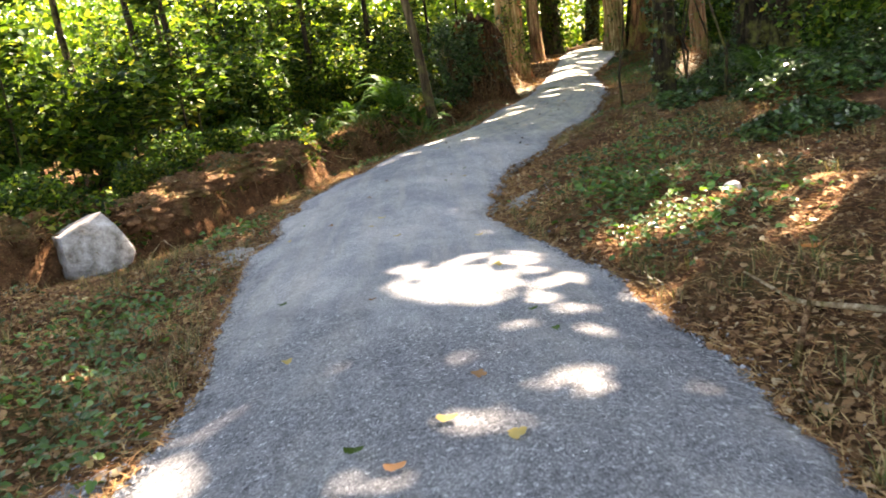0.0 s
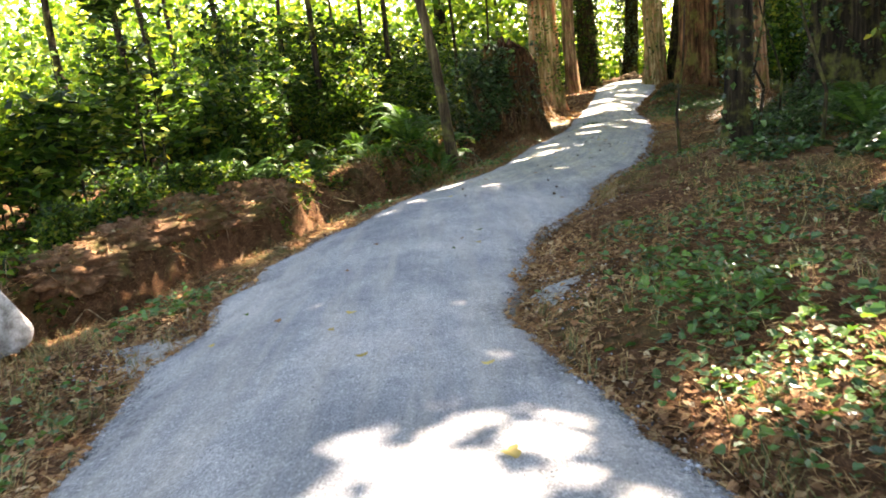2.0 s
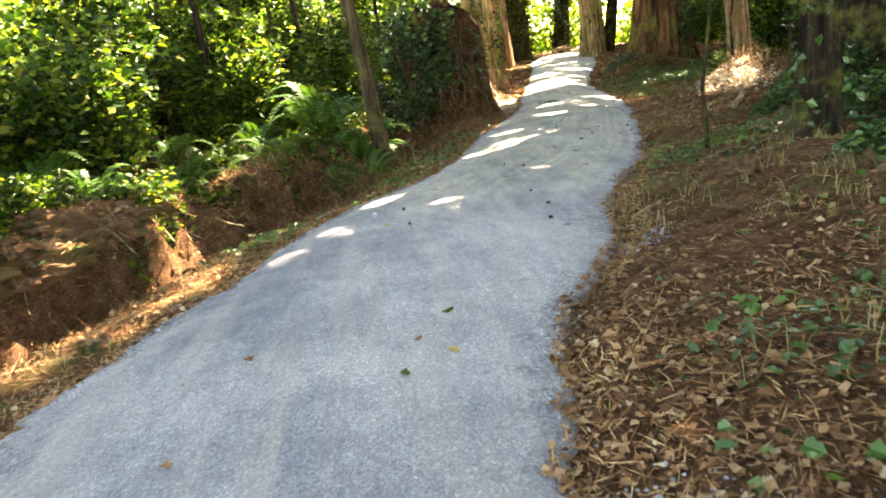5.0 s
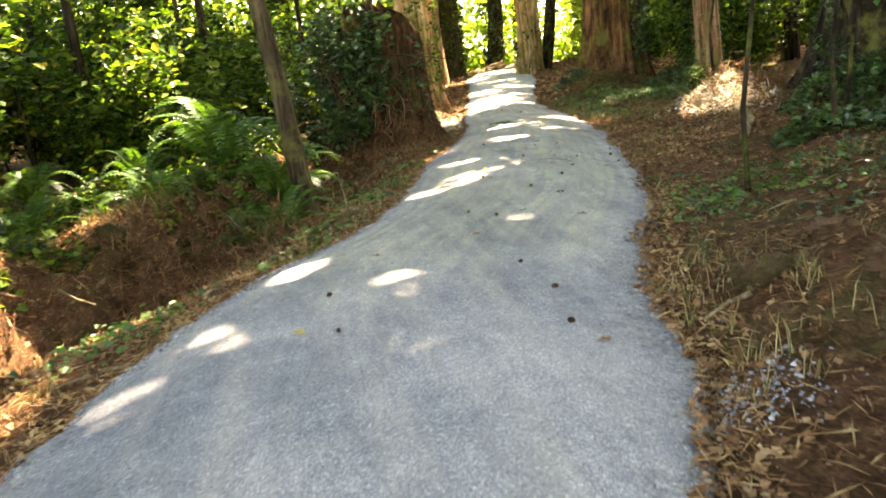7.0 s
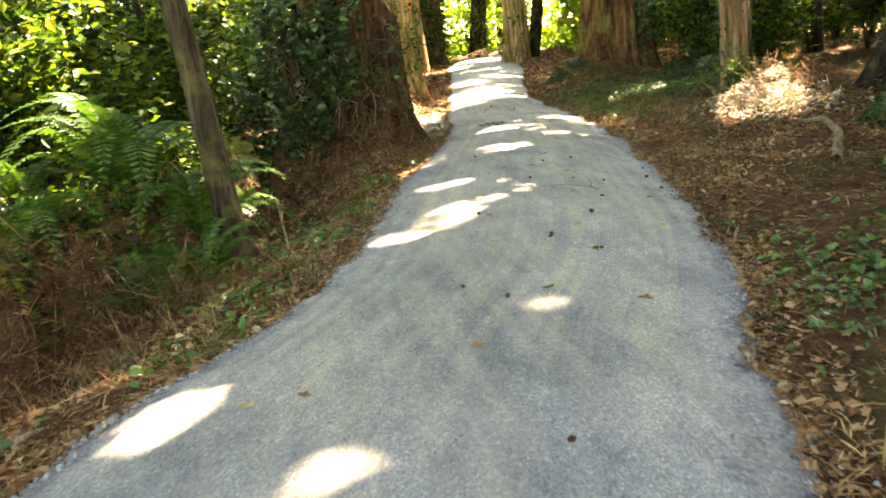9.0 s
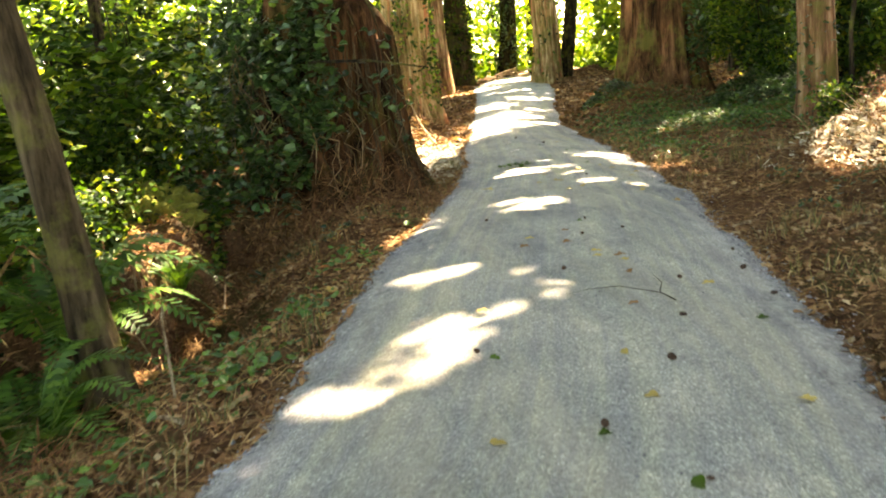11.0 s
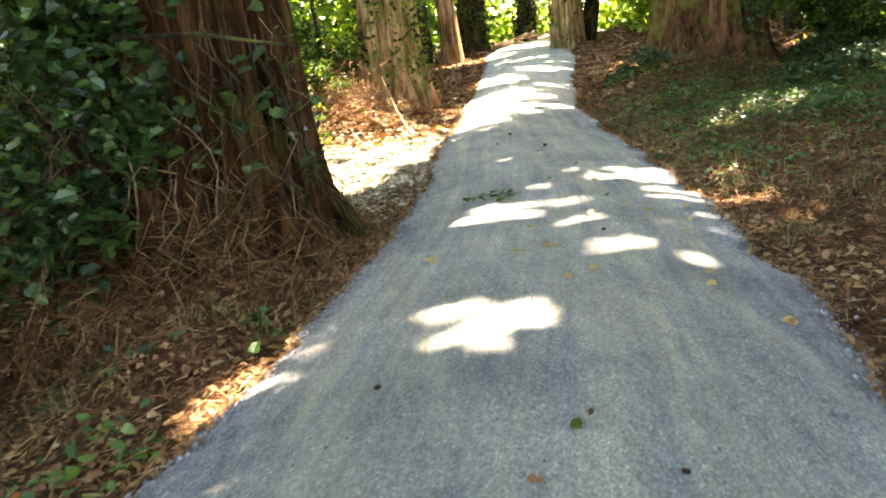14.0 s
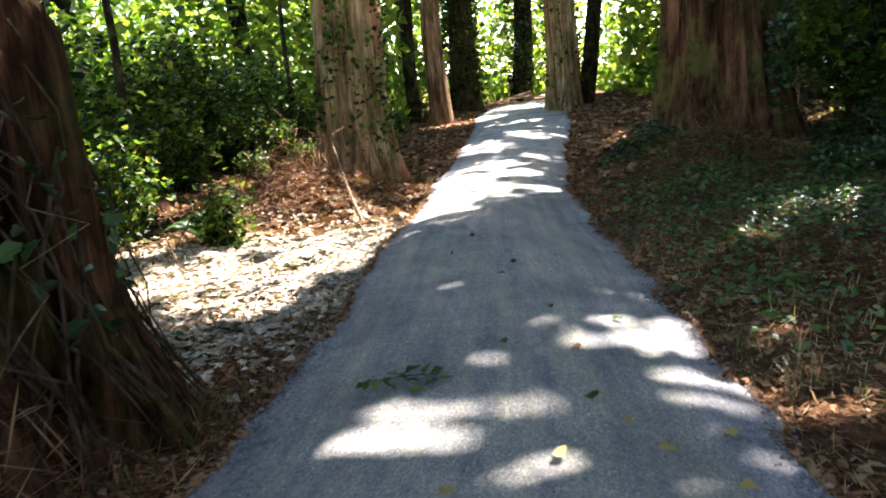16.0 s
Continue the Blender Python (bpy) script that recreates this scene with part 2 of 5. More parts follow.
def land(x, y, rough=1.0):
    """Height of the forest floor."""
    x, y = np.asarray(x, float), np.asarray(y, float)
    l, r = table(y, LEFT_EDGE), table(y, RIGHT_EDGE)
    mid = table(y, MID_HEIGHT)
    inside = mid - 0.30
    dr, dl = x - r, l - x
    rise = table(y, [(0, 0.2), (16, 0.2), (19, 0.13), (22, 0.02), (28, 0.06), (40, 0.1), (60, 0.12)])
    right = mid - 0.19 + rise * np.minimum(dr, 1.9) + 0.05 * np.clip(dr - 1.9, 0, 9) + 0.05 * smooth(0, 0.4, dr)
    trench = table(y, TRENCH)
    depth = smooth(7, 10, y) * (1 - smooth(21.8, 24.0, y))
    s = trench - x
    gap = np.maximum(l - trench, 0.3)
    flat = mid - 0.22 - 0.08 * smooth(0, 1.5, dl) - depth * 0.34 * smooth(0.25, 1.0, dl / gap)
    bank = (0.6 + 0.13 * fbm(x, y, 1.7, 8.0)) * smooth(-0.05, 0.3, s + 0.22 * fbm(x, y, 2.6, 2.0) + 0.08 * fbm(x, y, 7.0, 3.0)) + 0.16 * smooth(0.1, 0.4, s) * (1 - smooth(0.5, 1.2, s)) + 0.03 * np.clip(s - 0.5, 0, 8)
    left = flat + depth * bank + (1 - depth) * 0.05 * np.clip(dl - 1, 0, 8)
    left = left - depth * 0.3 * np.exp(-((s + 0.14 + 0.1 * fbm(x, y, 2.0, 6.0)) / 0.17) ** 2) * smooth(10.3, 11.2, y) * (1 - smooth(15.5, 17.5, y))
    left = left + depth * (0.07 * fbm(x, y, 5.5, 2.2, 4)) * smooth(-0.7, 0.0, s) * (1 - smooth(0.8, 1.6, s))
    h = np.where(dr > 0, right, np.where(dl > 0, left, inside))
    h = np.where((dr <= 0) & (dr > -0.25), inside + (mid - 0.19 - inside) * (1 + dr / 0.25), h)
    h = np.where((dl <= 0) & (dl > -0.25), inside + (mid - 0.22 - inside) * (1 + dl / 0.25), h)
    for mx_, my_, mr_, mh_ in ((3.2, 32.6, 1.2, 0.6), (1.5, 24.1, 1.3, 0.3), (5.2, 10.6, 1.3, 0.25), (7.5, 22.0, 0.8, 0.55), (8.9, 20.4, 1.6, 0.4), (3.0, 12.6, 0.9, 0.14), (-0.4, 19.9, 0.8, 0.25), (8.4, 30.6, 1.3, 0.45), (0.35, 20.5, 0.65, -0.6), (1.9, 22.1, 0.6, 0.12)):
        h = h + mh_ * np.exp(-((x - mx_) ** 2 + (y - my_) ** 2) / mr_ ** 2) * smooth(0.1, 0.6, np.maximum(dr, dl))
    away = np.maximum(dr, dl)
    h = h + rough * smooth(0.05, 0.8, away) * (0.035 * fbm(x, y, 3.1, 0.3, 4) + 0.05 * fbm(x, y, 0.9, 4.0))
    return h


def mesh_from(name, verts, faces, material, smooth_shading=True):
    me = bpy.data.meshes.new(name)
    verts, faces = np.asarray(verts, np.float32), np.asarray(faces, np.int32)
    n, k = faces.shape
    me.vertices.add(len(verts))
    me.vertices.foreach_set("co", verts.ravel())
    me.loops.add(n * k)
    me.loops.foreach_set("vertex_index", faces.ravel())
    me.polygons.add(n)
    me.polygons.foreach_set("loop_start", np.arange(n, dtype=np.int32) * k)
    me.polygons.foreach_set("use_smooth", np.full(n, smooth_shading))
    me.update(calc_edges=True)
    me.validate()
    if material:
        me.materials.append(material)
    return me


def grid_mesh(name, xs, ys, height, material):
    nx, ny = len(xs), len(ys)
    gx, gy = np.meshgrid(xs, ys)
    v = np.stack([gx, gy, height(gx, gy)], -1).reshape(-1, 3)
    i = np.arange(nx * ny).reshape(ny, nx)
    f = np.stack([i[:-1, :-1], i[:-1, 1:], i[1:, 1:], i[1:, :-1]], -1).reshape(-1, 4)
    return mesh_from(name, v, f, material)


def spread(parts):
    return np.unique(np.concatenate([np.arange(a, b, s) for a, b, s in parts]))


gx = spread([(-300, -40, 20), (-40, -12, 2), (-12, -7, 0.3), (-7, 9, 0.11), (9, 20, 0.3), (20, 40, 2), (40, 301, 20)])
gy = spread([(-200, -20, 20), (-20, -2, 1.5), (-2, 32, 0.11), (32, 70, 0.35), (70, 100, 3), (100, 401, 20)])
ground = tagged(new("ground", grid_mesh("ground", gx, gy, land, SOIL)), "brown forest floor of soil, needles and moss", "ground", kind="structure")

py = spread([(-12, 36, 0.06), (36, 67, 0.25)])
pu = np.linspace(-1, 1, 41)
pl, pr = edges(py)
pm = table(py, MID_HEIGHT)
px = (pl + pr)[:, None] / 2 + (pr - pl)[:, None] / 2 * pu[None, :] * 1.06
pz = pm[:, None] - 0.15 * np.abs(pu[None, :]) ** 2.2 - 0.14 * smooth(0.93, 1.0, np.abs(pu))[None, :]
pyy = py[:, None] + 0 * px
pz = pz + 0.010 * fbm(px, pyy, 1.6, 1.0) + 0.004 * fbm(px, pyy, 14, 2.0) - 0.012 * np.exp(-((pu[None, :] - 0.1) / 0.05) ** 2)
idx = np.arange(px.size).reshape(px.shape)
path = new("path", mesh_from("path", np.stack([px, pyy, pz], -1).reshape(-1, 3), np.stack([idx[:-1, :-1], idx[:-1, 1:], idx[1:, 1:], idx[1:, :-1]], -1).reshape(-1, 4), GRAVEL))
path.data.attributes.new("across", "FLOAT", "POINT").data.foreach_set("value", ((2 * px - (table(py, LEFT_EDGE) + table(py, RIGHT_EDGE))[:, None]) / (table(py, RIGHT_EDGE) - table(py, LEFT_EDGE))[:, None]).astype(np.float32).ravel())
path.data.materials.append(LOOSE)
uu = (np.abs(pu[:-1]) + np.abs(pu[1:]))[None, :] / 2 + 0 * px[:-1, :-1]
rim = uu + 0.07 * fbm(px[:-1, :-1], pyy[:-1, :-1], 3.0, 4.0) + 0.05 * rng.normal(size=uu.shape) > 0.86
path.data.polygons.foreach_set("material_index", rim.astype(np.int32).ravel())
tagged(path, "winding woodland path of compacted grey crushed stone", "path", kind="structure")


def path_height(x, y):
    l, r = edges(np.asarray(y, float))
    u = (2 * x - l - r) / (r - l) / 1.06
    return float(table(y, MID_HEIGHT) - 0.15 * abs(u) ** 2.2 - 0.14 * smooth(0.93, 1.0, abs(u)) + 0.012)


# ---- builders ----
def tube(points, radii, sides=10, flute=0.0, seed=0, flutes=7):
    """A bent, tapered stem; flute: how deeply the bark folds run, as a share of the radius."""
    P, R = np.asarray(points, float), np.asarray(radii, float)
    d = np.gradient(P, axis=0)
    d /= np.linalg.norm(d, axis=1)[:, None] + 1e-9
    ref = np.where(np.abs(d[:, 2:3]) > 0.7, np.array([[1.0, 0, 0]]), np.array([[0, 0, 1.0]]))
    a = np.cross(d, ref)
    a /= np.linalg.norm(a, axis=1)[:, None]
    b = np.cross(d, a)
    th = np.linspace(0, 2 * math.pi, sides, endpoint=False)
    tt, hh = np.meshgrid(th, np.arange(len(P)))
    z = P[:, 2][:, None]
    f = 1 + flute * (0.6 * np.sin(flutes * tt + seed + 0.35 * z) + 0.45 * np.sin((flutes * 2 + 3) * tt + 2 * seed - 0.5 * z) + 0.25 * np.sin((flutes * 4 + 1) * tt + 3 * seed + 1.3 * z))
    V = P[:, None, :] + (R[:, None] * f)[..., None] * (np.cos(tt)[..., None] * a[:, None, :] + np.sin(tt)[..., None] * b[:, None, :])
    n, s = len(P), sides
    i = np.arange(n * s).reshape(n, s)
    j = np.roll(i, -1, axis=1)
    F = np.stack([i[:-1], j[:-1], j[1:], i[1:]], -1).reshape(-1, 4)
    return V.reshape(-1, 3), F


def join(pieces):
    vs, fs, o = [], [], 0
    for v, f in pieces:
        vs.append(v)
        fs.append(f + o)
        o += len(v)
    return np.concatenate(vs), np.concatenate(fs)


def leaves(P, size, r, up=0.5, long=1.5, vary=0.35):
    """Folded leaf blades at the places P: two halves that meet in a keel."""
    n = len(P)
    nrm = r.normal(size=(n, 3))
    nrm[:, 2] = np.abs(nrm[:, 2]) + up * 2
    nrm /= np.linalg.norm(nrm, axis=1)[:, None]
    t = np.cross(nrm, r.normal(size=(n, 3)))
    t /= np.linalg.norm(t, axis=1)[:, None] + 1e-9
    b = np.cross(nrm, t)
    s = (size * (1 + vary * r.uniform(-1, 1, n)))[:, None]
    tip, wide = t * s * 0.5 * long, b * s * 0.5
    lift = nrm * s * 0.14
    V = np.stack([P - tip, P - tip * 0.1 + wide + lift, P + tip - lift * 0.8, P - tip * 0.1 - wide + lift], 1).reshape(-1, 3)
    o = (np.arange(n) * 4)[:, None]
    F = np.concatenate([o + np.array([[0, 1, 2]]), o + np.array([[0, 2, 3]])], 1).reshape(-1, 3)
    return V, F


def lobed(P, size, r, up=0.5, vary=0.35):
    """Ivy-like blades with five lobes, each slightly cupped."""
    n = len(P)
    nrm = r.normal(size=(n, 3)) * 0.8
    nrm[:, 2] = np.abs(nrm[:, 2]) + up * 2
    nrm /= np.linalg.norm(nrm, axis=1)[:, None]
    t = np.cross(nrm, r.normal(size=(n, 3)))
    t /= np.linalg.norm(t, axis=1)[:, None] + 1e-9
    b = np.cross(nrm, t)
    s = (size * (1 + vary * r.uniform(-1, 1, n)))[:, None, None]
    rim = np.array([(-0.38, 0), (-0.42, 0.3), (-0.1, 0.48), (0.02, 0.3), (0.3, 0.34), (0.62, 0), (0.3, -0.34), (0.02, -0.3), (-0.1, -0.48), (-0.42, -0.3)])
    V = P[:, None, :] + s * (rim[None, :, :1] * t[:, None, :] + rim[None, :, 1:] * b[:, None, :] + (0.25 * np.abs(rim[None, :, 1:]) - 0.3 * rim[None, :, :1] ** 2) * nrm[:, None, :])
    V = V.reshape(-1, 3)
    o = (np.arange(n) * 10)[:, None]
    F = np.concatenate([o + np.array([[0, k_, k_ + 1]]) for k_ in range(1, 9)], 1).reshape(-1, 3)
    return V, F


def part(name, me, parent, label="", at=None):
    ob = new(name, me)
    ob.parent = parent
    if at is not None:
        ob.matrix_basis = at
    return tagged(ob, label) if label else ob


def thing(name, label, category, at, group=""):
    ob = new(name)
    ob.empty_display_size = 0.2
    ob.matrix_basis = at if isinstance(at, Matrix) else pose(*at)
    return tagged(ob, label, category, group)


# Gaps left in the unseen tree tops to put sun on set spots: x, y, half widths across and along, and how much of the sun
# comes through.
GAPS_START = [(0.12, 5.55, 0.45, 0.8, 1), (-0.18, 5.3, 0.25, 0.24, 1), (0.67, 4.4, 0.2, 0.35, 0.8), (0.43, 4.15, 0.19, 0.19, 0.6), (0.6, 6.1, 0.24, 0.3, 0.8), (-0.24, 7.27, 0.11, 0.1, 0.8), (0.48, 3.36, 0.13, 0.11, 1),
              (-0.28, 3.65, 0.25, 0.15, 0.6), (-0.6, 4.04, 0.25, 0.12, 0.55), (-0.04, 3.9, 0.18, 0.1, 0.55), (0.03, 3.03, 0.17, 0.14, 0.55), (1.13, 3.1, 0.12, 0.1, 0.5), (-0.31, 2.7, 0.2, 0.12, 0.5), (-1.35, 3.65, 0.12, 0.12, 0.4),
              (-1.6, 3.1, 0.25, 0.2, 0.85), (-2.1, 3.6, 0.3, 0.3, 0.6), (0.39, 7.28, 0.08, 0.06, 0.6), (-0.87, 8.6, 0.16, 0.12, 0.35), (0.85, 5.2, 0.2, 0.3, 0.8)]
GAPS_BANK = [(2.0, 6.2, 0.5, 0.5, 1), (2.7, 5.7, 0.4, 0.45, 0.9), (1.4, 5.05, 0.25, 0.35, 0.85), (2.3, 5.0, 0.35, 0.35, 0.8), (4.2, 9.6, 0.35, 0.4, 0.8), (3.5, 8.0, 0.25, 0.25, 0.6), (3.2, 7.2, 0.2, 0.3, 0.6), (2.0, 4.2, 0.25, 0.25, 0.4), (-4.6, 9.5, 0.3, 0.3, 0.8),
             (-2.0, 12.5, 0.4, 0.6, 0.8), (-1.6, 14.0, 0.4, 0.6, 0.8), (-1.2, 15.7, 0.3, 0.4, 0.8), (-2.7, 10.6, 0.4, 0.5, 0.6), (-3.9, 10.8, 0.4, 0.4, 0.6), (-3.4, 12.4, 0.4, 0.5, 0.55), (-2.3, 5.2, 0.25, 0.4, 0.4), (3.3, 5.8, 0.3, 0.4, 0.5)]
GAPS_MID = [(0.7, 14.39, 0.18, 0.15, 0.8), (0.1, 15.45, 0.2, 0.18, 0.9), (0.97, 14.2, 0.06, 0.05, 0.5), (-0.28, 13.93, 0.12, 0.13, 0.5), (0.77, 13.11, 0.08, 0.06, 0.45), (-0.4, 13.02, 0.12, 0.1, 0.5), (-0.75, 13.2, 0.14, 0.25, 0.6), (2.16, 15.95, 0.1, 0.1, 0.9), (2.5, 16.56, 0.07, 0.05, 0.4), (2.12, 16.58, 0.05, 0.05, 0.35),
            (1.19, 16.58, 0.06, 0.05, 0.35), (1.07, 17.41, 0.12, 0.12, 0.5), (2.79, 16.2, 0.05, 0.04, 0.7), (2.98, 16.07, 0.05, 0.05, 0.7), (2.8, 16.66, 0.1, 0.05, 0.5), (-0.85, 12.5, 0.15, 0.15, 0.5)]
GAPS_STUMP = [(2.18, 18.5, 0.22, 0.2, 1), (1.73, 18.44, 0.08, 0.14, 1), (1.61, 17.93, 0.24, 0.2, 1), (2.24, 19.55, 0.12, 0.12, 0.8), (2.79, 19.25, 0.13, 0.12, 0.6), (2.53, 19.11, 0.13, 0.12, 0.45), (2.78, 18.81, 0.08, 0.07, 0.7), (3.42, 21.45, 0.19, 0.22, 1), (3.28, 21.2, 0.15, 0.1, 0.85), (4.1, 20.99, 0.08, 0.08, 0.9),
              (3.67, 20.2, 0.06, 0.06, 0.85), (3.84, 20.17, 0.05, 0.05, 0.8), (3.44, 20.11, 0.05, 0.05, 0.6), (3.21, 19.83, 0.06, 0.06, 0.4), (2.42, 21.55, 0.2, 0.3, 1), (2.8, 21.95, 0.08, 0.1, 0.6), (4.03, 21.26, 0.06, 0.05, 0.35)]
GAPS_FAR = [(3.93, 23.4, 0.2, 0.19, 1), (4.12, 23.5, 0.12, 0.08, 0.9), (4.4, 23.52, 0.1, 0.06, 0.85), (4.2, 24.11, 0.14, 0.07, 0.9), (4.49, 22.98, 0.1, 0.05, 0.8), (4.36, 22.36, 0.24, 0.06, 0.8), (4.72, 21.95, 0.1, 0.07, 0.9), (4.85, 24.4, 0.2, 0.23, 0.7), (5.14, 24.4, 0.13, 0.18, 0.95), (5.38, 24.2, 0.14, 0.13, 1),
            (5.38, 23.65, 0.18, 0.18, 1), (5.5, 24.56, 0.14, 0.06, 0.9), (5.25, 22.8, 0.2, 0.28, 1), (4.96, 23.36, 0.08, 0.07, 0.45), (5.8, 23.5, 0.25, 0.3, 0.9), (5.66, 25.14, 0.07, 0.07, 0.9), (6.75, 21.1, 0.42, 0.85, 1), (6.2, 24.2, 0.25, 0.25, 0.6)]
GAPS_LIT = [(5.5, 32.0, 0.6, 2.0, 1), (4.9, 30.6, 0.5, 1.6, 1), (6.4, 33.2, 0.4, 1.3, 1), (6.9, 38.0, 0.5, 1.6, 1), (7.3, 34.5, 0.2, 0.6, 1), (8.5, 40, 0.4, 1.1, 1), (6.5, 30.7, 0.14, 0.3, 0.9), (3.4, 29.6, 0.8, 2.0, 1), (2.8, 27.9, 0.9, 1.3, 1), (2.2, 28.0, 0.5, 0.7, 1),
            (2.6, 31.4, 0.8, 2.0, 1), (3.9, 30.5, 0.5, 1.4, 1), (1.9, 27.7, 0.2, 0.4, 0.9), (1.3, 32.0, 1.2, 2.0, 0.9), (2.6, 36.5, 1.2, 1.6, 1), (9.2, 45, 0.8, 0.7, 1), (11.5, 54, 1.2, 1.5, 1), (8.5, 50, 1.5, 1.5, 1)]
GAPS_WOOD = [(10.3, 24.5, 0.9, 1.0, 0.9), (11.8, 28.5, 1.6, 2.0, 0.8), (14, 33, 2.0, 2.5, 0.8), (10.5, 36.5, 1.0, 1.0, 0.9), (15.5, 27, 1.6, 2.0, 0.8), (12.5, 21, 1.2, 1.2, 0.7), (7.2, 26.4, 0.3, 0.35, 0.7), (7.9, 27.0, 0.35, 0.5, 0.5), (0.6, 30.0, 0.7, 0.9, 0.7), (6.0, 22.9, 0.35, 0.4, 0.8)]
LEAF_DICE = np.random.default_rng(5)


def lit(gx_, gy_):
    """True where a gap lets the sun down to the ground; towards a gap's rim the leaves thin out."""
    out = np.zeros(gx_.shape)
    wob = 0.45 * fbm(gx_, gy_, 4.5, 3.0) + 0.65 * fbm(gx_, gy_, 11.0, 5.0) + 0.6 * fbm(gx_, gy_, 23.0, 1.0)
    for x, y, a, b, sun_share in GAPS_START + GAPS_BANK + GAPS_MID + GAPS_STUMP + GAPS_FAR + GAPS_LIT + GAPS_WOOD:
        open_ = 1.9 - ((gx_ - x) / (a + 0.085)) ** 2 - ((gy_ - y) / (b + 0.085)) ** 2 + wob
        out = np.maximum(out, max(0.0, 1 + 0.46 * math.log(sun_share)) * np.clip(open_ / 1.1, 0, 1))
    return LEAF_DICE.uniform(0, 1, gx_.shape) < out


def crown(at, spread_, low, high, count, r, openness=0.0):
    """Leaves of a crown round the point at, in clumps on its limbs, thinned where the canopy has gaps."""
    clumps = 26
    c = np.stack([at[0] + spread_ * np.sqrt(r.uniform(0, 1, clumps)) * np.cos(w := r.uniform(0, 6.283, clumps)), at[1] + spread_ * np.sqrt(r.uniform(0, 1, clumps)) * np.sin(w), r.uniform(low, high, clumps)], -1)
    P = c[r.integers(0, clumps, count)] + r.normal(size=(count, 3)) * np.array([1.5, 1.5, 0.8])
    drop = (P[:, 2] + 0.25) / TO_SUN.z
    sx, sy = P[:, 0] - TO_SUN.x * drop, P[:, 1] - TO_SUN.y * drop
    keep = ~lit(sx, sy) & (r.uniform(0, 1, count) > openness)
    left_wood = sx < table(sy, TRENCH) + 0.8
    keep &= ~left_wood | (fbm(sx, sy, 1.5, 6.0) < np.where(sx > table(sy, TRENCH) - 0.9, 0.5, np.interp(sy, [15, 18, 23, 26], [0.05, -0.1, 0.05, 1.0])))
    return P[keep], c


TREES = []


def tree(name, label, base, radius, height, bark, lean=(0, 0), flare=1.5, flute=0.06, sides=28, spread_=4.5, low=8.0, leaves_=2600, seed=1, crown_size=0.3, top_radius=0.5, extra=None):
    """A tree: fluted trunk, limbs that carry the crown, and the crown."""
    r = np.random.default_rng(seed)
    x, y = base
    z0 = float(land(x, y)) - 0.3 - 0.15 * radius
    t = thing(name, label, "tree", (x, y, z0))
    hs = np.concatenate([[0, 0.15, 0.35, 0.6, 0.9, 1.4, 2.0, 2.8], np.linspace(3.8, height, 9)])
    k = hs / height
    pts = np.stack([lean[0] * k * height + 0.05 * np.sin(1.1 * hs + seed), lean[1] * k * height + 0.05 * np.cos(0.9 * hs + seed), hs], -1)
    pts[0, :2] = 0
    rad = radius * (1 - (1 - top_radius) * k) * (1 + (flare - 1) * np.exp(-hs / (0.35 + radius * 0.5)))
    v, f = tube(pts, rad, sides, flute, seed)
    part("trunk", mesh_from("trunk", v, f, bark), t)
    P, c = crown((x + lean[0] * height, y + lean[1] * height), spread_, low, height + 2, leaves_, r, 0.55 if y > 44 else 0.25 if x > 10.5 else 0.0)
    limbs = []
    for q in c[:8]:
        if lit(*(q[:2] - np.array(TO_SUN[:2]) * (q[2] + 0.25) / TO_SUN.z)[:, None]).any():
            continue
        s = pts[-1 - r.integers(0, 5)]
        e = q - np.array([x, y, z0])
        limbs.append(tube(np.stack([s, (s + e) / 2 + [0, 0, 0.5], e]), [radius * 0.28, radius * 0.17, 0.03], 6))
    if limbs:
        v, f = join(limbs)
        part("limbs", mesh_from("limbs", v, f, bark), t)
    if len(P):
        v, f = leaves(P - np.array([x, y, z0]), crown_size, r, 0.5, 1.3)
        tagged(part("crown", mesh_from("crown", v, f, LEAF_CANOPY, False), t), kind="stuff")
    TREES.append((t, x, y, z0, radius))
    return t

# ---- trees ----
tree("cedar_tree", "large cedar with fluted bark and ivy, beside the path", (4.1, 34.4), 0.6, 17, BARK_LIT, sides=84, flute=0.12, seed=3, flare=1.75)
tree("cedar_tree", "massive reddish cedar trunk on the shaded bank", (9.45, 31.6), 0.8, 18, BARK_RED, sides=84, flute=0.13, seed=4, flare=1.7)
tree("cedar_tree", "tall cedar at the bend of the path", (12.6, 50.7), 0.62, 17, BARK_LIT, sides=64, flute=0.13, seed=5)
tree("leaning_tree", "dark leaning trunk beside the cedar", (13.5, 51.2), 0.34, 14, BARK_DARK, lean=(0.16, 0.0), seed=6)
tree("cedar_tree", "slender brown cedar trunk behind the path", (7.7, 51.6), 0.42, 16, BARK_CEDAR, sides=32, seed=7)
tree("cedar_tree", "slender dark trunk in shade", (6.9, 53.5), 0.3, 15, BARK_DARK, seed=8)
tree("ivy_clad_tree", "thick trunk clad in green ivy", (10.2, 60.0), 0.72, 17, BARK_GREY, sides=40, seed=9)
tree("leaning_tree", "dark trunk far along the path", (14.6, 66.5), 0.62, 16, BARK_DARK, lean=(0.07, 0), seed=10)
tree("slim_tree", "slim grey-brown trunk leaning over the trench", (0.3, 19.0), 0.115, 13, BARK_GREY, lean=(-0.13, 0.05), flare=1.9, seed=11, spread_=3.5)
tree("slim_tree", "dark slim trunk on the bank", (4.2, 13.6), 0.19, 13, BARK_DARK, lean=(0.0, 0.0), seed=12)
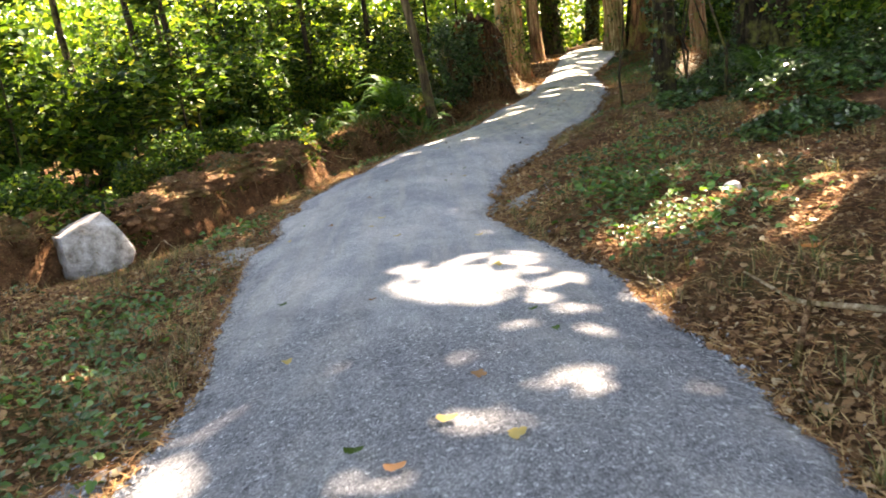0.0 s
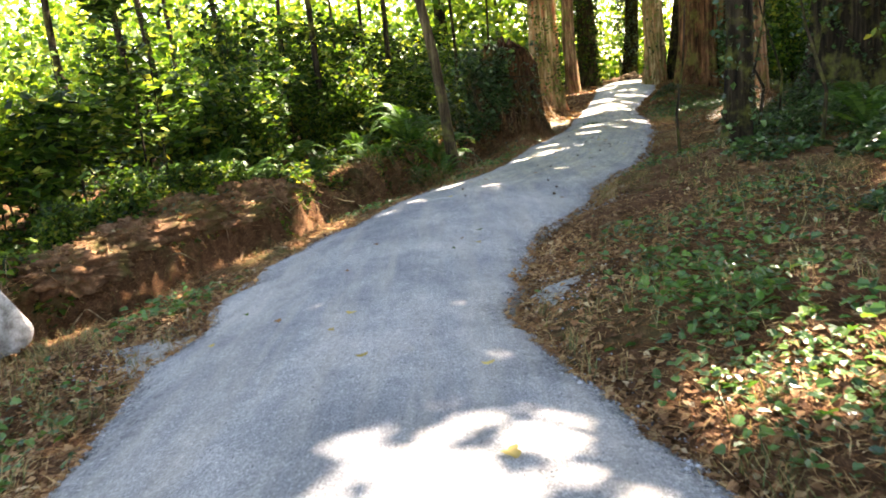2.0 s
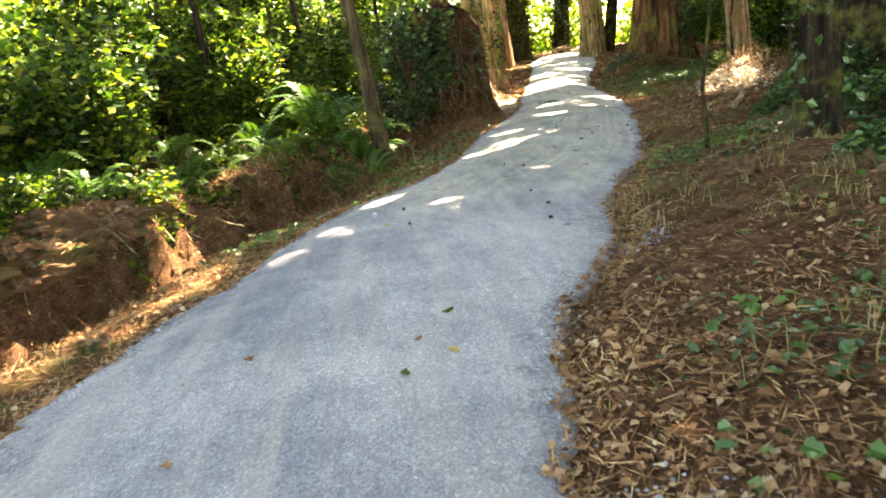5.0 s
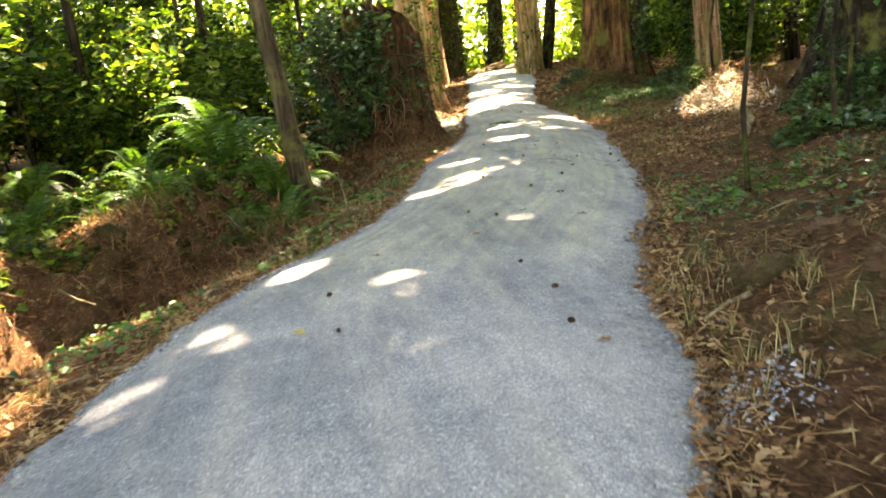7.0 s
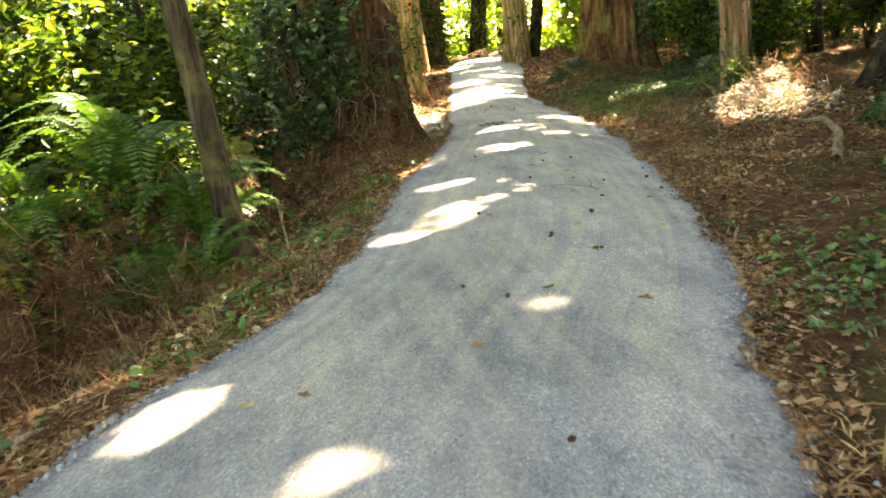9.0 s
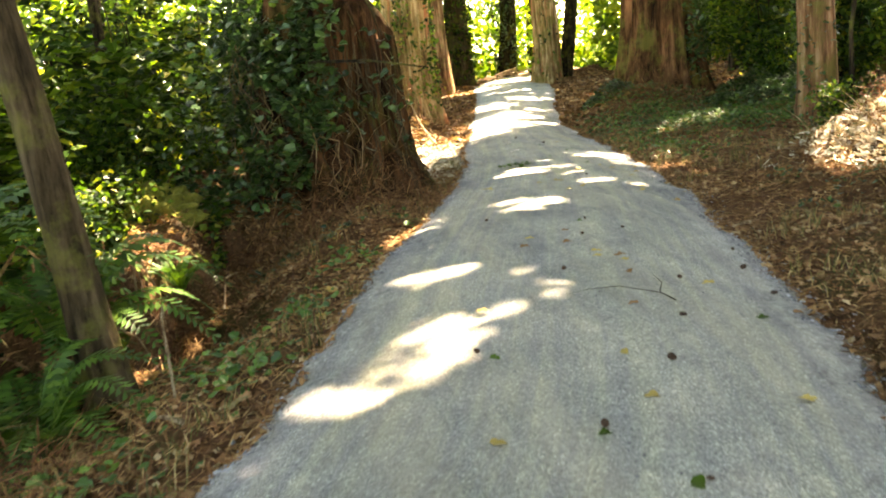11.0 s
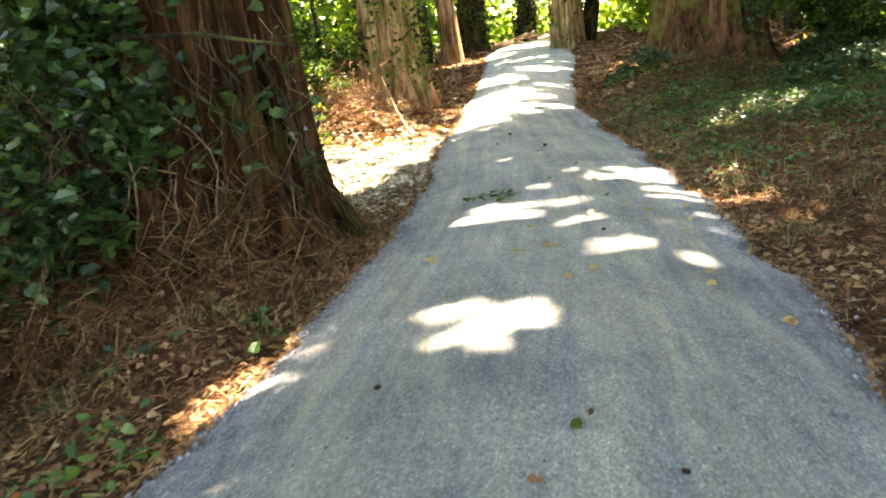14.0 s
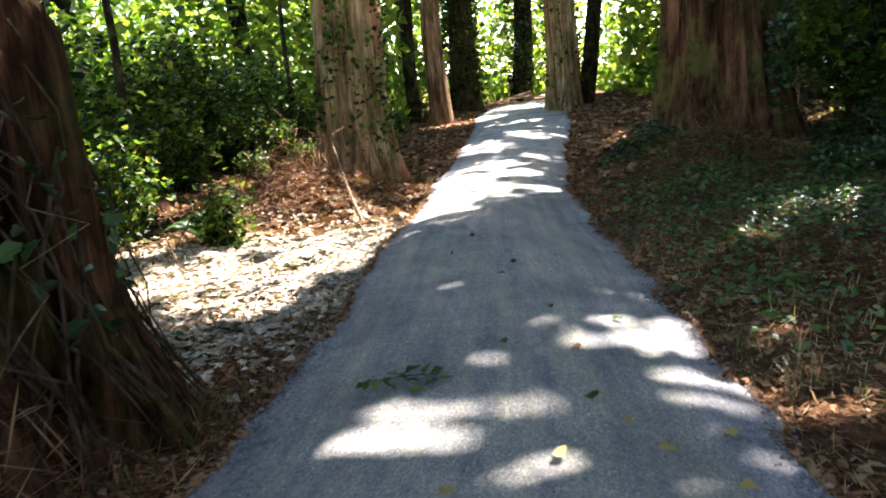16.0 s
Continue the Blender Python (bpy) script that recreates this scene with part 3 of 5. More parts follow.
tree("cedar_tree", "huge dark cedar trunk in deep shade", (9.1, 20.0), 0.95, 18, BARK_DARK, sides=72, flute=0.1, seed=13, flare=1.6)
tree("brown_tree", "straight brown trunk on the bank", (8.95, 25.3), 0.27, 15, BARK_CEDAR, sides=28, seed=14)
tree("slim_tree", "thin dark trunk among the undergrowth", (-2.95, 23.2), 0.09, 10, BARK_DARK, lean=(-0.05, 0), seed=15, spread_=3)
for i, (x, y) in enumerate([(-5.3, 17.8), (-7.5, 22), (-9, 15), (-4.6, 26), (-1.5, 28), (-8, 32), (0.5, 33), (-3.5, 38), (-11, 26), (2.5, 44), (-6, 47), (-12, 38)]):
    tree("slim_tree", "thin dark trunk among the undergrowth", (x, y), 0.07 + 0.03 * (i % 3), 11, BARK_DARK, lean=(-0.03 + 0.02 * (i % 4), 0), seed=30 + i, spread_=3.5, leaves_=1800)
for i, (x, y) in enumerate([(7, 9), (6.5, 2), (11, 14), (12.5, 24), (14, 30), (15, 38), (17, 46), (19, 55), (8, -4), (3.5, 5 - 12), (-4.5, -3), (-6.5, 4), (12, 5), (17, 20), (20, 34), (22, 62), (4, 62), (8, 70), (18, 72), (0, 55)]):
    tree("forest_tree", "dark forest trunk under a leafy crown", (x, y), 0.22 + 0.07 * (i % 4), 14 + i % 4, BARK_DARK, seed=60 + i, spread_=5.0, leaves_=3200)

# an unseen leaf layer added overhead to shade the path, each share on the tree that stands nearest
r = np.random.default_rng(17)
n = 205000
gy_ = r.uniform(-4, 58, n) + r.normal(0, 1.2, n)
gx_ = r.uniform(-6.5, 11.5, n) + r.normal(0, 1.2, n) + np.interp(gy_, [0, 10, 25, 58], [0, 0, 2.5, 11])
P = np.stack([gx_, gy_, r.uniform(11, 19, n)], -1)
drop = (P[:, 2] + 0.25) / TO_SUN.z
P[:, 0] += TO_SUN.x * drop
P[:, 1] += TO_SUN.y * drop
edge = table(gy_, TRENCH) + 0.8
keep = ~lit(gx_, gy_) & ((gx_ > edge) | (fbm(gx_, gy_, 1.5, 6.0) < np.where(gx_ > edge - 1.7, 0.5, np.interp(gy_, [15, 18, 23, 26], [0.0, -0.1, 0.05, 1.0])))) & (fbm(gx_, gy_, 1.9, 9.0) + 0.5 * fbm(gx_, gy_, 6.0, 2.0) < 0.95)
P = P[keep]
centres = np.array([(x, y) for _, x, y, _, _ in TREES])
nearest = np.argmin(((P[:, None, :2] - centres[None]) ** 2).sum(-1), axis=1)
for i, (t, x, y, z0, _) in enumerate(TREES):
    q = P[nearest == i]
    if len(q) > 150:
        v, f = leaves(q - np.array([x, y, z0]), 0.21, r, 0.8, 1.25)
        tagged(part("shade_bough", mesh_from("shade_bough", v, f, LEAF_CANOPY, False), t), kind="stuff")

# ---- undergrowth ----
def shrub_mesh(seed, height, width, count, size, mat):
    r = np.random.default_rng(seed)
    stems, tips = [], []
    for k in range(9):
        a, lean = r.uniform(0, 6.283), r.uniform(0.15, 0.9) * width * 0.5
        h = height * r.uniform(0.6, 1.0)
        e = np.array([math.cos(a) * lean, math.sin(a) * lean, h])
        p = np.stack([np.array([0, 0, -0.1]), e * [0.3, 0.3, 0.45], e * [0.65, 0.65, 0.8], e])
        stems.append(tube(p, [0.018, 0.014, 0.009, 0.004], 5))
        for q in np.linspace(0.25, 1, 7):
            tips.append(e * [q ** 1.4, q ** 1.4, q] + r.normal(size=3) * 0.12)
    tips = np.array(tips)
    P = tips[r.integers(0, len(tips), count)] + r.normal(size=(count, 3)) * np.array([0.2, 0.2, 0.14]) * width * 0.55
    P[:, 2] = np.abs(P[:, 2] - 0.03) + 0.03
    v, f = leaves(P, size, r, 0.35, 1.5)
    sv, sf = join(stems)
    return mesh_from("stem", sv, sf, BARK_DARK), mesh_from("foliage", v, f, mat, False)


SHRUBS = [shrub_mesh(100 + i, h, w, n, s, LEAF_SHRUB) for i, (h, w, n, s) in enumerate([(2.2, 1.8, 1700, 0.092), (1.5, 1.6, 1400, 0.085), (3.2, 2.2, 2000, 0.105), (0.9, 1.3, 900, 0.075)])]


def shrub(kind, x, y, scale, turn):
    t = thing("shrub", "bushy green undergrowth shrub with small leaves", "shrub", (x, y, float(land(x, y)), 0, 0, turn), "undergrowth")
    for me, n in zip(SHRUBS[kind], ("stem", "foliage")):
        part(n, me, t)
    t.scale = (scale, scale, scale)


r = np.random.default_rng(21)
for k in range(130):
    y = r.uniform(7, 48)
    off = r.uniform(1.2, 11) if y < 26 else r.uniform(0.8, 9)
    x = float(table(y, TRENCH)) - off if y < 23 else min(float(table(y, TRENCH)) - off, float(table(y, LEFT_EDGE)) - 2.0)
    if 16 < y < 21.8 and x > -3.4:
        continue
    shrub(int(r.choice([0, 1, 2, 3], p=[0.35, 0.25, 0.2, 0.2])) if off > 2 else int(r.choice([1, 3])), x, y, r.uniform(0.8, 1.3), r.uniform(0, 360))
for k in range(60):
    y = r.uniform(6, 23)
    x = float(table(y, TRENCH)) - r.uniform(0.55, 1.8)
    if not 16.2 < y < 21.5:
        shrub(3, x, y, r.uniform(0.5, 0.85), r.uniform(0, 360))
for k in range(46):
    y = r.uniform(27, 47)
    x = min(float(table(y, LEFT_EDGE)) - r.uniform(2.2, 7.5), 3.0 if y < 33 else 9)
    shrub(int(r.choice([1, 3, 3])), x, y, r.uniform(0.6, 1.0), r.uniform(0, 360))
for k in range(90):
    y = r.uniform(11, 62)
    x = float(table(y, RIGHT_EDGE)) + r.uniform(4.5, 13)
    shrub(int(r.choice([0, 1, 2])), x, y, r.uniform(0.8, 1.3), r.uniform(0, 360))

# far woods: foliage seen at the end of every view
r = np.random.default_rng(22)
n = 95000
a = r.uniform(-0.75, 0.9, n)
d = r.uniform(38, 80, n)
P = np.stack([4 + np.sin(a) * d, 12 + np.cos(a) * d, r.uniform(0, 1, n) ** 1.2 * 9], -1)
clear = np.abs(P[:, 0] - (table(np.minimum(P[:, 1], 60), LEFT_EDGE) + table(np.minimum(P[:, 1], 60), RIGHT_EDGE)) / 2) > 4.5
clear |= P[:, 1] > 66
drop = (P[:, 2] + 0.25) / TO_SUN.z
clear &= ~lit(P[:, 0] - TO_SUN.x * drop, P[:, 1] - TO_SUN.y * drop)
P = P[clear & (fbm(P[:, 0] + P[:, 2] * 0.7, P[:, 2] + P[:, 1] * 0.3, 0.6, 2.0) > -0.6)]
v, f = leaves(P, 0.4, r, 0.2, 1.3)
tagged(new("far_woods", mesh_from("far_woods", v, f, LEAF_FAR, False)), "green foliage of the woods beyond, coloured bright for sunlight", "woods", kind="stuff")

# ---- the old ivy-clad stump ----
LITTER = leaf_material("dry_litter", [(0, (0.08, 0.036, 0.018)), (0.4, (0.23, 0.115, 0.055)), (0.7, (0.38, 0.21, 0.105)), (0.93, (0.42, 0.27, 0.15)), (1, (0.55, 0.42, 0.27))], 0.15, 0.8, 0.12)
STRAW = leaf_material("dry_straw", [(0, (0.10, 0.044, 0.02)), (0.5, (0.32, 0.155, 0.068)), (1, (0.56, 0.38, 0.19))], 0.1, 0.8, 0.1)
YELLOW = leaf_material("yellow_leaf", [(0, (0.45, 0.27, 0.08)), (0.6, (0.58, 0.43, 0.14)), (1, (0.62, 0.52, 0.3))], 0.25, 0.55, 0.3)
GRASS = leaf_material("grass_blades", [(0, (0.05, 0.08, 0.02)), (0.4, (0.12, 0.15, 0.04)), (0.6, (0.3, 0.22, 0.09)), (1, (0.45, 0.33, 0.16))], 0.3, 0.5, 0.3)
MOSS = Mat("yellow_moss", 0.95, 0.1)
MOSS.colour(MOSS.ramp(MOSS.noise(8, 6, 0.7), [(0.3, (0.05, 0.055, 0.012)), (0.55, (0.16, 0.16, 0.03)), (0.75, (0.28, 0.25, 0.06))])).bump(MOSS.noise(45, 5), 1.0, 0.04)
MOSS = MOSS.m


def surface(x, y):
    """Height of what lies on top: the gravel of the path where there is path, else the forest floor."""
    e_ = edges(y)
    u_ = (2 * x - e_[0] - e_[1]) / (e_[1] - e_[0]) / 1.06
    zp_ = table(y, MID_HEIGHT) - 0.15 * np.abs(u_) ** 2.2 - 0.14 * smooth(0.93, 1.0, np.abs(u_)) + 0.006
    return np.where(np.abs(u_) < 1, np.maximum(zp_, land(x, y)), land(x, y))


def on_land(x, y):
    return np.stack([x, y, surface(x, y)], -1)


def ring_of_leaves(base, radius, low, high, span, count, size, r, thick=0.15, material=None):
    """Leaves clinging round a trunk; span: from and to which angle, in radians."""
    th, z = r.uniform(span[0], span[1], count), low + (high - low) * r.uniform(0, 1, count) ** 1.1
    keep = fbm(th * 2.2, z * 1.6, 1.6, 1.0 + radius) > -0.25
    th, z = th[keep], z[keep]
    rad = radius(z) if callable(radius) else radius
    rad = rad * 1.04 + np.abs(r.normal(0, thick, len(z)))
    return np.stack([base[0] + rad * np.cos(th), base[1] + rad * np.sin(th), base[2] + z], -1)


def ivy_stump(x, y):
    r = np.random.default_rng(41)
    z0 = float(land(x, y)) - 0.45
    t = thing("tree_stump", "broken cedar stump overgrown with dark ivy", "tree stump", (x, y, z0))
    hs = np.array([0, 0.2, 0.4, 0.6, 0.8, 1.05, 1.35, 1.7, 2.05, 2.4, 2.62, 2.75, 2.7])
    rad = np.array([1.3, 1.2, 1.08, 0.98, 0.9, 0.84, 0.79, 0.76, 0.73, 0.7, 0.6, 0.36, 0.02])
    pts = np.stack([0.04 * hs, 0 * hs, hs], -1)
    v, f = tube(pts, rad, 120, 0.15, 2.0, 8)
    top = v[:, 2] > 2.3
    v[top, 2] += 0.28 * np.sin(5 * np.arctan2(v[top, 1], v[top, 0])) * np.cos(3 * np.arctan2(v[top, 1], v[top, 0]) + 1)
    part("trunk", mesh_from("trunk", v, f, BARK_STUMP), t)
    shape = lambda z: np.interp(z, hs, rad)
    P = np.concatenate([ring_of_leaves((0, 0, 0), 0.82, 0.6, 2.9, (1.9, 4.9), 4200, 0.1, r, 0.2), ring_of_leaves((0, 0, 0), 0.9, 0.9, 2.8, (-1.4, 1.9), 350, 0.09, r, 0.05), ring_of_leaves((0, 0, 0), 0.88, 0.5, 2.9, (-2.6, -1.5), 450, 0.09, r, 0.1)])
    q = np.concatenate([r.normal(size=(5200, 3)) * [0.42, 0.45, 0.55] + [-0.95, -0.35, 1.0], r.normal(size=(3800, 3)) * [0.28, 0.4, 0.5] + [-0.62, -0.4, 1.85]])
    P = np.concatenate([P, q[q[:, 2] > 0.35]])
    P = P[fbm(P[:, 0] * 1.2 + 0.6 * P[:, 2], P[:, 1] + P[:, 2], 3.4, 4.0) > -0.08]
    v, f = lobed(P, 0.088, r, 0.3, 0.5)
    part("ivy", mesh_from("ivy", v, f, LEAF_IVY, False), t, "glossy dark green ivy leaves")
    vines = []
    for k in range(44):
        a = r.uniform(-2.6, 0.6)
        zz = np.linspace(r.uniform(0.2, 0.6), r.uniform(1.6, 2.7), 9)
        aa = a + np.cumsum(r.normal(0, 0.11, 9))
        rr = shape(zz) * 1.08 + np.abs(r.normal(0, 0.05, 9))
        vines.append(tube(np.stack([rr * np.cos(aa), rr * np.sin(aa), zz], -1), np.full(9, r.uniform(0.004, 0.011)), 5))
    v, f = join(vines)
    part("vine", mesh_from("vine", v, f, BARK_GREY), t, "dry brown ivy vines on the bark")


    dead = []
    for k in range(22):
        a = r.uniform(-2.9, -0.9)
        zz = np.linspace(r.uniform(0.4, 1.0), r.uniform(1.6, 2.8), 10)
        aa = a + np.cumsum(r.normal(0, 0.16, 10))
        rr = shape(zz) * 1.12 + 0.05 + np.abs(np.cumsum(r.normal(0, 0.05, 10)))
        dead.append(tube(np.stack([rr * np.cos(aa), rr * np.sin(aa), zz], -1), np.full(10, r.uniform(0.003, 0.008)), 5))
    v, f = join(dead)
    part("dead_vine", mesh_from("dead_vine", v, f, make_bark("dead_vine", (0.10, 0.06, 0.04), (0.26, 0.18, 0.12), (0.45, 0.35, 0.25), 3.0)), t, "pale dead vines hanging loose")


ivy_stump(1.72, 24.25)


# ---- boulder ----
def boulder(x, y, size, seed, label, name="boulder"):
    r = np.random.default_rng(seed)
    bm = bmesh.new()
    bmesh.ops.create_icosphere(bm, subdivisions=4, radius=1)
    planes = [(Vector(p).normalized(), d) for p, d in (((-0.35, -0.1, 1), 0.62), ((-1, -0.45, 0.1), 0.72), ((0.75, -0.8, 0.15), 0.74), ((0.95, 0.4, 0.5), 0.7), ((0, -1, 0.35), 0.78), ((0, 1, 0.2), 0.75), ((0.3, -0.6, 0.9), 0.74), ((0, 0, -1), 0.6))]
    for v in bm.verts:
        p = v.co.copy()
        for n_, d_ in planes:
            over = p.dot(n_) - d_
            if over > 0:
                p -= n_ * over
        p += v.co * (0.025 * noise.fractal(v.co * 2.5 + Vector((seed, 0, 0)), 1.0, 2.0, 4))
        v.co = Vector((p.x * size[0], p.y * size[1], p.z * size[2]))
    me = bpy.data.meshes.new(name)
    bm.to_mesh(me)
    bm.free()
    k = Mat("pale_granite", 0.8, 0.3)
    c = k.ramp(k.noise(5, 7, 0.7), [(0.36, (0.10, 0.082, 0.065)), (0.5, (0.25, 0.23, 0.205)), (0.66, (0.40, 0.38, 0.355))])
    c = k.mix(0.5, c, k.ramp(k.noise(60, 3, 0.7), [(0.35, (0.5, 0.5, 0.5)), (0.6, (1.1, 1.1, 1.1))]), "MULTIPLY")
    k.colour(c).bump(k.noise(18, 8, 0.7), 0.6, 0.03)
    me.materials.append(k.m)
    ob = new(name, me)
    ob.matrix_basis = pose(x, y, float(land(x, y)) + size[2] * 0.45, 0, 0, 12)
    return tagged(ob, label, "rock")


boulder(-4.42, 9.65, (0.54, 0.46, 0.52), 3, "pale angular granite boulder on the forest floor")
boulder(2.62, 6.7, (0.085, 0.07, 0.065), 5, "small grey stone lying in the ivy", "stone")


# ---- ferns ----
def frond_mesh(length, seed, arch):
    r = np.random.default_rng(seed)
    n = 30
    u = np.linspace(0, 1, n)
    x = length * (u * 0.85)
    z = length * (arch * np.sin(u * 2.2) - 0.35 * u ** 3)
    spine = np.stack([x, 0.03 * np.sin(3 * u + seed), z], -1)
    V, F = tube(spine, 0.006 * (1.1 - u), 4)
    V, F = [V], [np.concatenate([F[:, [0, 1, 2]], F[:, [0, 2, 3]]])]
    o = len(V[0])
    tang = np.gradient(spine, axis=0)
    tang /= np.linalg.norm(tang, axis=1)[:, None]
    for i in range(2, n):
        w = length * 0.17 * math.sin(min(1.0, 0.12 + u[i] * 1.6) * math.pi / 2) * (1 - u[i]) ** 0.55 + 0.008
        for side in (-1, 1):
            d = np.array([0.25, side, -0.18 + r.normal(0, 0.05)])
            tip = spine[i] + d * w
            b = tang[i] * length * 0.017
            V.append(np.stack([spine[i] - b, spine[i] + d * w * 0.45 + b * 1.1 + [0, 0, 0.006], tip, spine[i] + d * w * 0.45 - b]))
            F.append(np.array([[0, 1, 2], [0, 2, 3]]) + o)
            o += 4
    return mesh_from("frond", np.concatenate(V), np.concatenate(F), LEAF_FERN, False)


FRONDS = [frond_mesh(1.0, i, a) for i, a in enumerate((0.42, 0.34, 0.5))]


def fern(x, y, size, seed, count=20):
    r = np.random.default_rng(seed)
    t = thing("sword_fern", "arching green sword fern on the bank", "fern", (x, y, float(land(x, y)) + 0.02), "ferns")
    for k in range(count):
        s = size * r.uniform(0.75, 1.1)
        part("frond", FRONDS[k % 3], t, at=pose(0, 0, 0, r.uniform(-12, 12), -r.uniform(-5, 32), 360 * k / count + r.uniform(-9, 9)) @ Matrix.Scale(s, 4))


for i, (x, y, s) in enumerate([(-0.75, 19.5, 1.45), (-0.15, 19.6, 1.2), (-1.5, 18.9, 1.2), (-0.5, 19.0, 1.0), (-3.6, 16.9, 0.9), (-2.6, 17.8, 0.95), (-4.9, 16.0, 0.9), (-5.8, 14.5, 0.85), (-2.0, 20.6, 0.9), (0.2, 21.6, 0.6), (-3.3, 20.2, 0.9),
                                 (5.8, 13.2, 1.1), (6.6, 12.4, 1.0), (6.3, 14.6, 0.9), (-6.6, 12.6, 0.8), (2.0, 30.2, 0.7), (7.4, 16.4, 0.9), (-7.4, 17.5, 0.9), (-0.1, 18.7, 0.95), (-0.45, 18.35, 0.8), (-4.3, 17.4, 1.0), (-3.0, 16.6, 0.8), (9.6, 26.5, 0.9), (-6.0, 17.0, 1.0)]):
    fern(x, y, s, 200 + i, 20 if i < 4 else 15)

# ---- forest floor litter ----
r = np.random.default_rng(51)


def beside(n, side, near=-0.03, far=4.5, y0=0.0, y1=32.0, power=1.35):
    y = y0 + (y1 - y0) * r.uniform(0, 1, n) ** 1.25
    d = near + (far - near) * r.uniform(0, 1, n) ** power
    e = edges(y)
    return (e[1] + d if side > 0 else e[0] - d), y


def straws(P, length, r, lift=0.25, width=0.006):
    """Needles, stalks and twigs strewn about: thin bent blades."""
    n = len(P)
    a = r.uniform(0, 6.283, n)
    L = (length * r.uniform(0.4, 1.3, n))[:, None]
    d = np.stack([np.cos(a), np.sin(a), lift * r.normal(0, 1, n)], -1) * L * 0.5
    w = np.stack([-np.sin(a), np.cos(a), 0.3 * np.ones(n)], -1) * (width * r.uniform(0.6, 1.6, n))[:, None]
    m = np.stack([0 * a, 0 * a, np.abs(r.normal(0, 0.002, n))], -1)
    V = np.stack([P - d, P + w + m, P + d, P - w + m], 1).reshape(-1, 3)
    o = (np.arange(n) * 4)[:, None]
    return V, np.concatenate([o + np.array([[0, 1, 2]]), o + np.array([[0, 2, 3]])], 1).reshape(-1, 3)


def stuff(name, v, f, material, label, category):
    return tagged(new(name, mesh_from(name, v, f, material, False)), label, category, kind="stuff")


for side in (1, -1):
    x, y = beside(70000, side)
    P = on_land(x, y) + np.stack([0 * x, 0 * x, np.abs(r.normal(0.008, 0.012, len(x)))], -1)
    bare = (side > 0) & (np.abs(y - 14.2) < 3.2) & (x > edges(y)[1] + 0.3) & (r.uniform(0, 1, len(x)) < 0.75)
    stuff("leaf_litter", *leaves(P[(fbm(x, y, 1.3, 4.4) + 0.4 * fbm(x, y, 5, 1) > -0.7) & ~bare], 0.029, r, 0.9, 1.3, 0.8), LITTER, "dry brown leaf litter over the forest floor", "litter")
    x, y = beside(80000, side)
    P = on_land(x, y) + np.stack([0 * x, 0 * x, np.abs(r.normal(0.015, 0.015, len(x)))], -1)
    bare = (side > 0) & (np.abs(y - 14.2) < 3.2) & (x > edges(y)[1] + 0.3) & (r.uniform(0, 1, len(x)) < 0.6)
    stuff("needle_straw", *straws(P[~bare], 0.13, r, 0.25, 0.003), STRAW, "reddish brown needles and dry stalks", "litter")

for side in (1, -1):
    x, y = beside(16000, side, 0.02, 9.0, 30.0, 62.0, 1.3)
    P = on_land(x, y) + np.stack([0 * x, 0 * x, np.abs(r.normal(0.01, 0.02, len(x)))], -1)
    stuff("leaf_litter", *leaves(P, 0.11, r, 0.9, 1.4, 0.6), LITTER, "dry brown leaf litter under the far trees", "litter")

# ivy and low green plants in patches
x, y = beside(44000, 1, 0.35, 8.0, 2.0, 34.0, 1.0)
m = fbm(x, y, 0.9, 2.5) + 0.5 * fbm(x, y, 3.5, 1.2) + 0.5 * smooth(0.8, 3.0, x - table(y, RIGHT_EDGE)) > 1.0
P = on_land(x[m], y[m])
P[:, 2] += np.abs(r.normal(0.03, 0.05, len(P)))
stuff("ivy_groundcover", *lobed(P, 0.045, r, 0.8), LEAF_IVY, "green ivy creeping over the bank", "ivy")
x, y = beside(26000, -1, 0.3, 3.6, 1.0, 26.0, 1.0)
m = fbm(x, y, 1.0, 7.5) + 0.5 * fbm(x, y, 3.5, 5.2) + 0.5 * np.exp(-((x + 2.9) ** 2 + (y - 6.8) ** 2) / 1.2) > 1.2
m &= ((y > 5.6) & (y < 8.2)) | (y > 17)
P = on_land(x[m], y[m])
P[:, 2] += np.abs(r.normal(0.03, 0.04, len(P)))
stuff("ivy_groundcover", *lobed(P, 0.055, r, 0.8), LEAF_IVY, "green ivy and weeds beside the path", "ivy")

# tufts of grass and dry weeds
for side, n in ((1, 2600), (-1, 2600)):
    x, y = beside(n, side, 0.1, 4.0, 1.0, 30.0, 1.2)
    m = fbm(x, y, 1.2, 11.0) > 0.1
    x, y = np.repeat(x[m], 7), np.repeat(y[m], 7)
    P = on_land(x + r.normal(0, 0.03, len(x)), y + r.normal(0, 0.03, len(x)))
    a = r.uniform(0, 6.283, len(P))
    h = r.uniform(0.05, 0.2, len(P))[:, None]
    out = np.stack([np.cos(a), np.sin(a), 0 * a], -1)
    wide = np.stack([-np.sin(a), np.cos(a), 0 * a], -1) * 0.0028
    up = np.array([[0, 0, 1.0]])
    m_ = P + out * h * 0.3 + up * h * 0.65
    V = np.stack([P - wide, P + wide, m_ + wide * 0.7, m_ - wide * 0.7, P + out * h * 0.9 + up * h * 0.9], 1).reshape(-1, 3)
    o = (np.arange(len(P)) * 5)[:, None]
    F = np.concatenate([o + np.array([[0, 1, 2]]), o + np.array([[0, 2, 3]]), o + np.array([[3, 2, 4]])], 1).reshape(-1, 3)
    stuff("grass", V, F, GRASS, "thin tufts of green and dry grass", "grass")

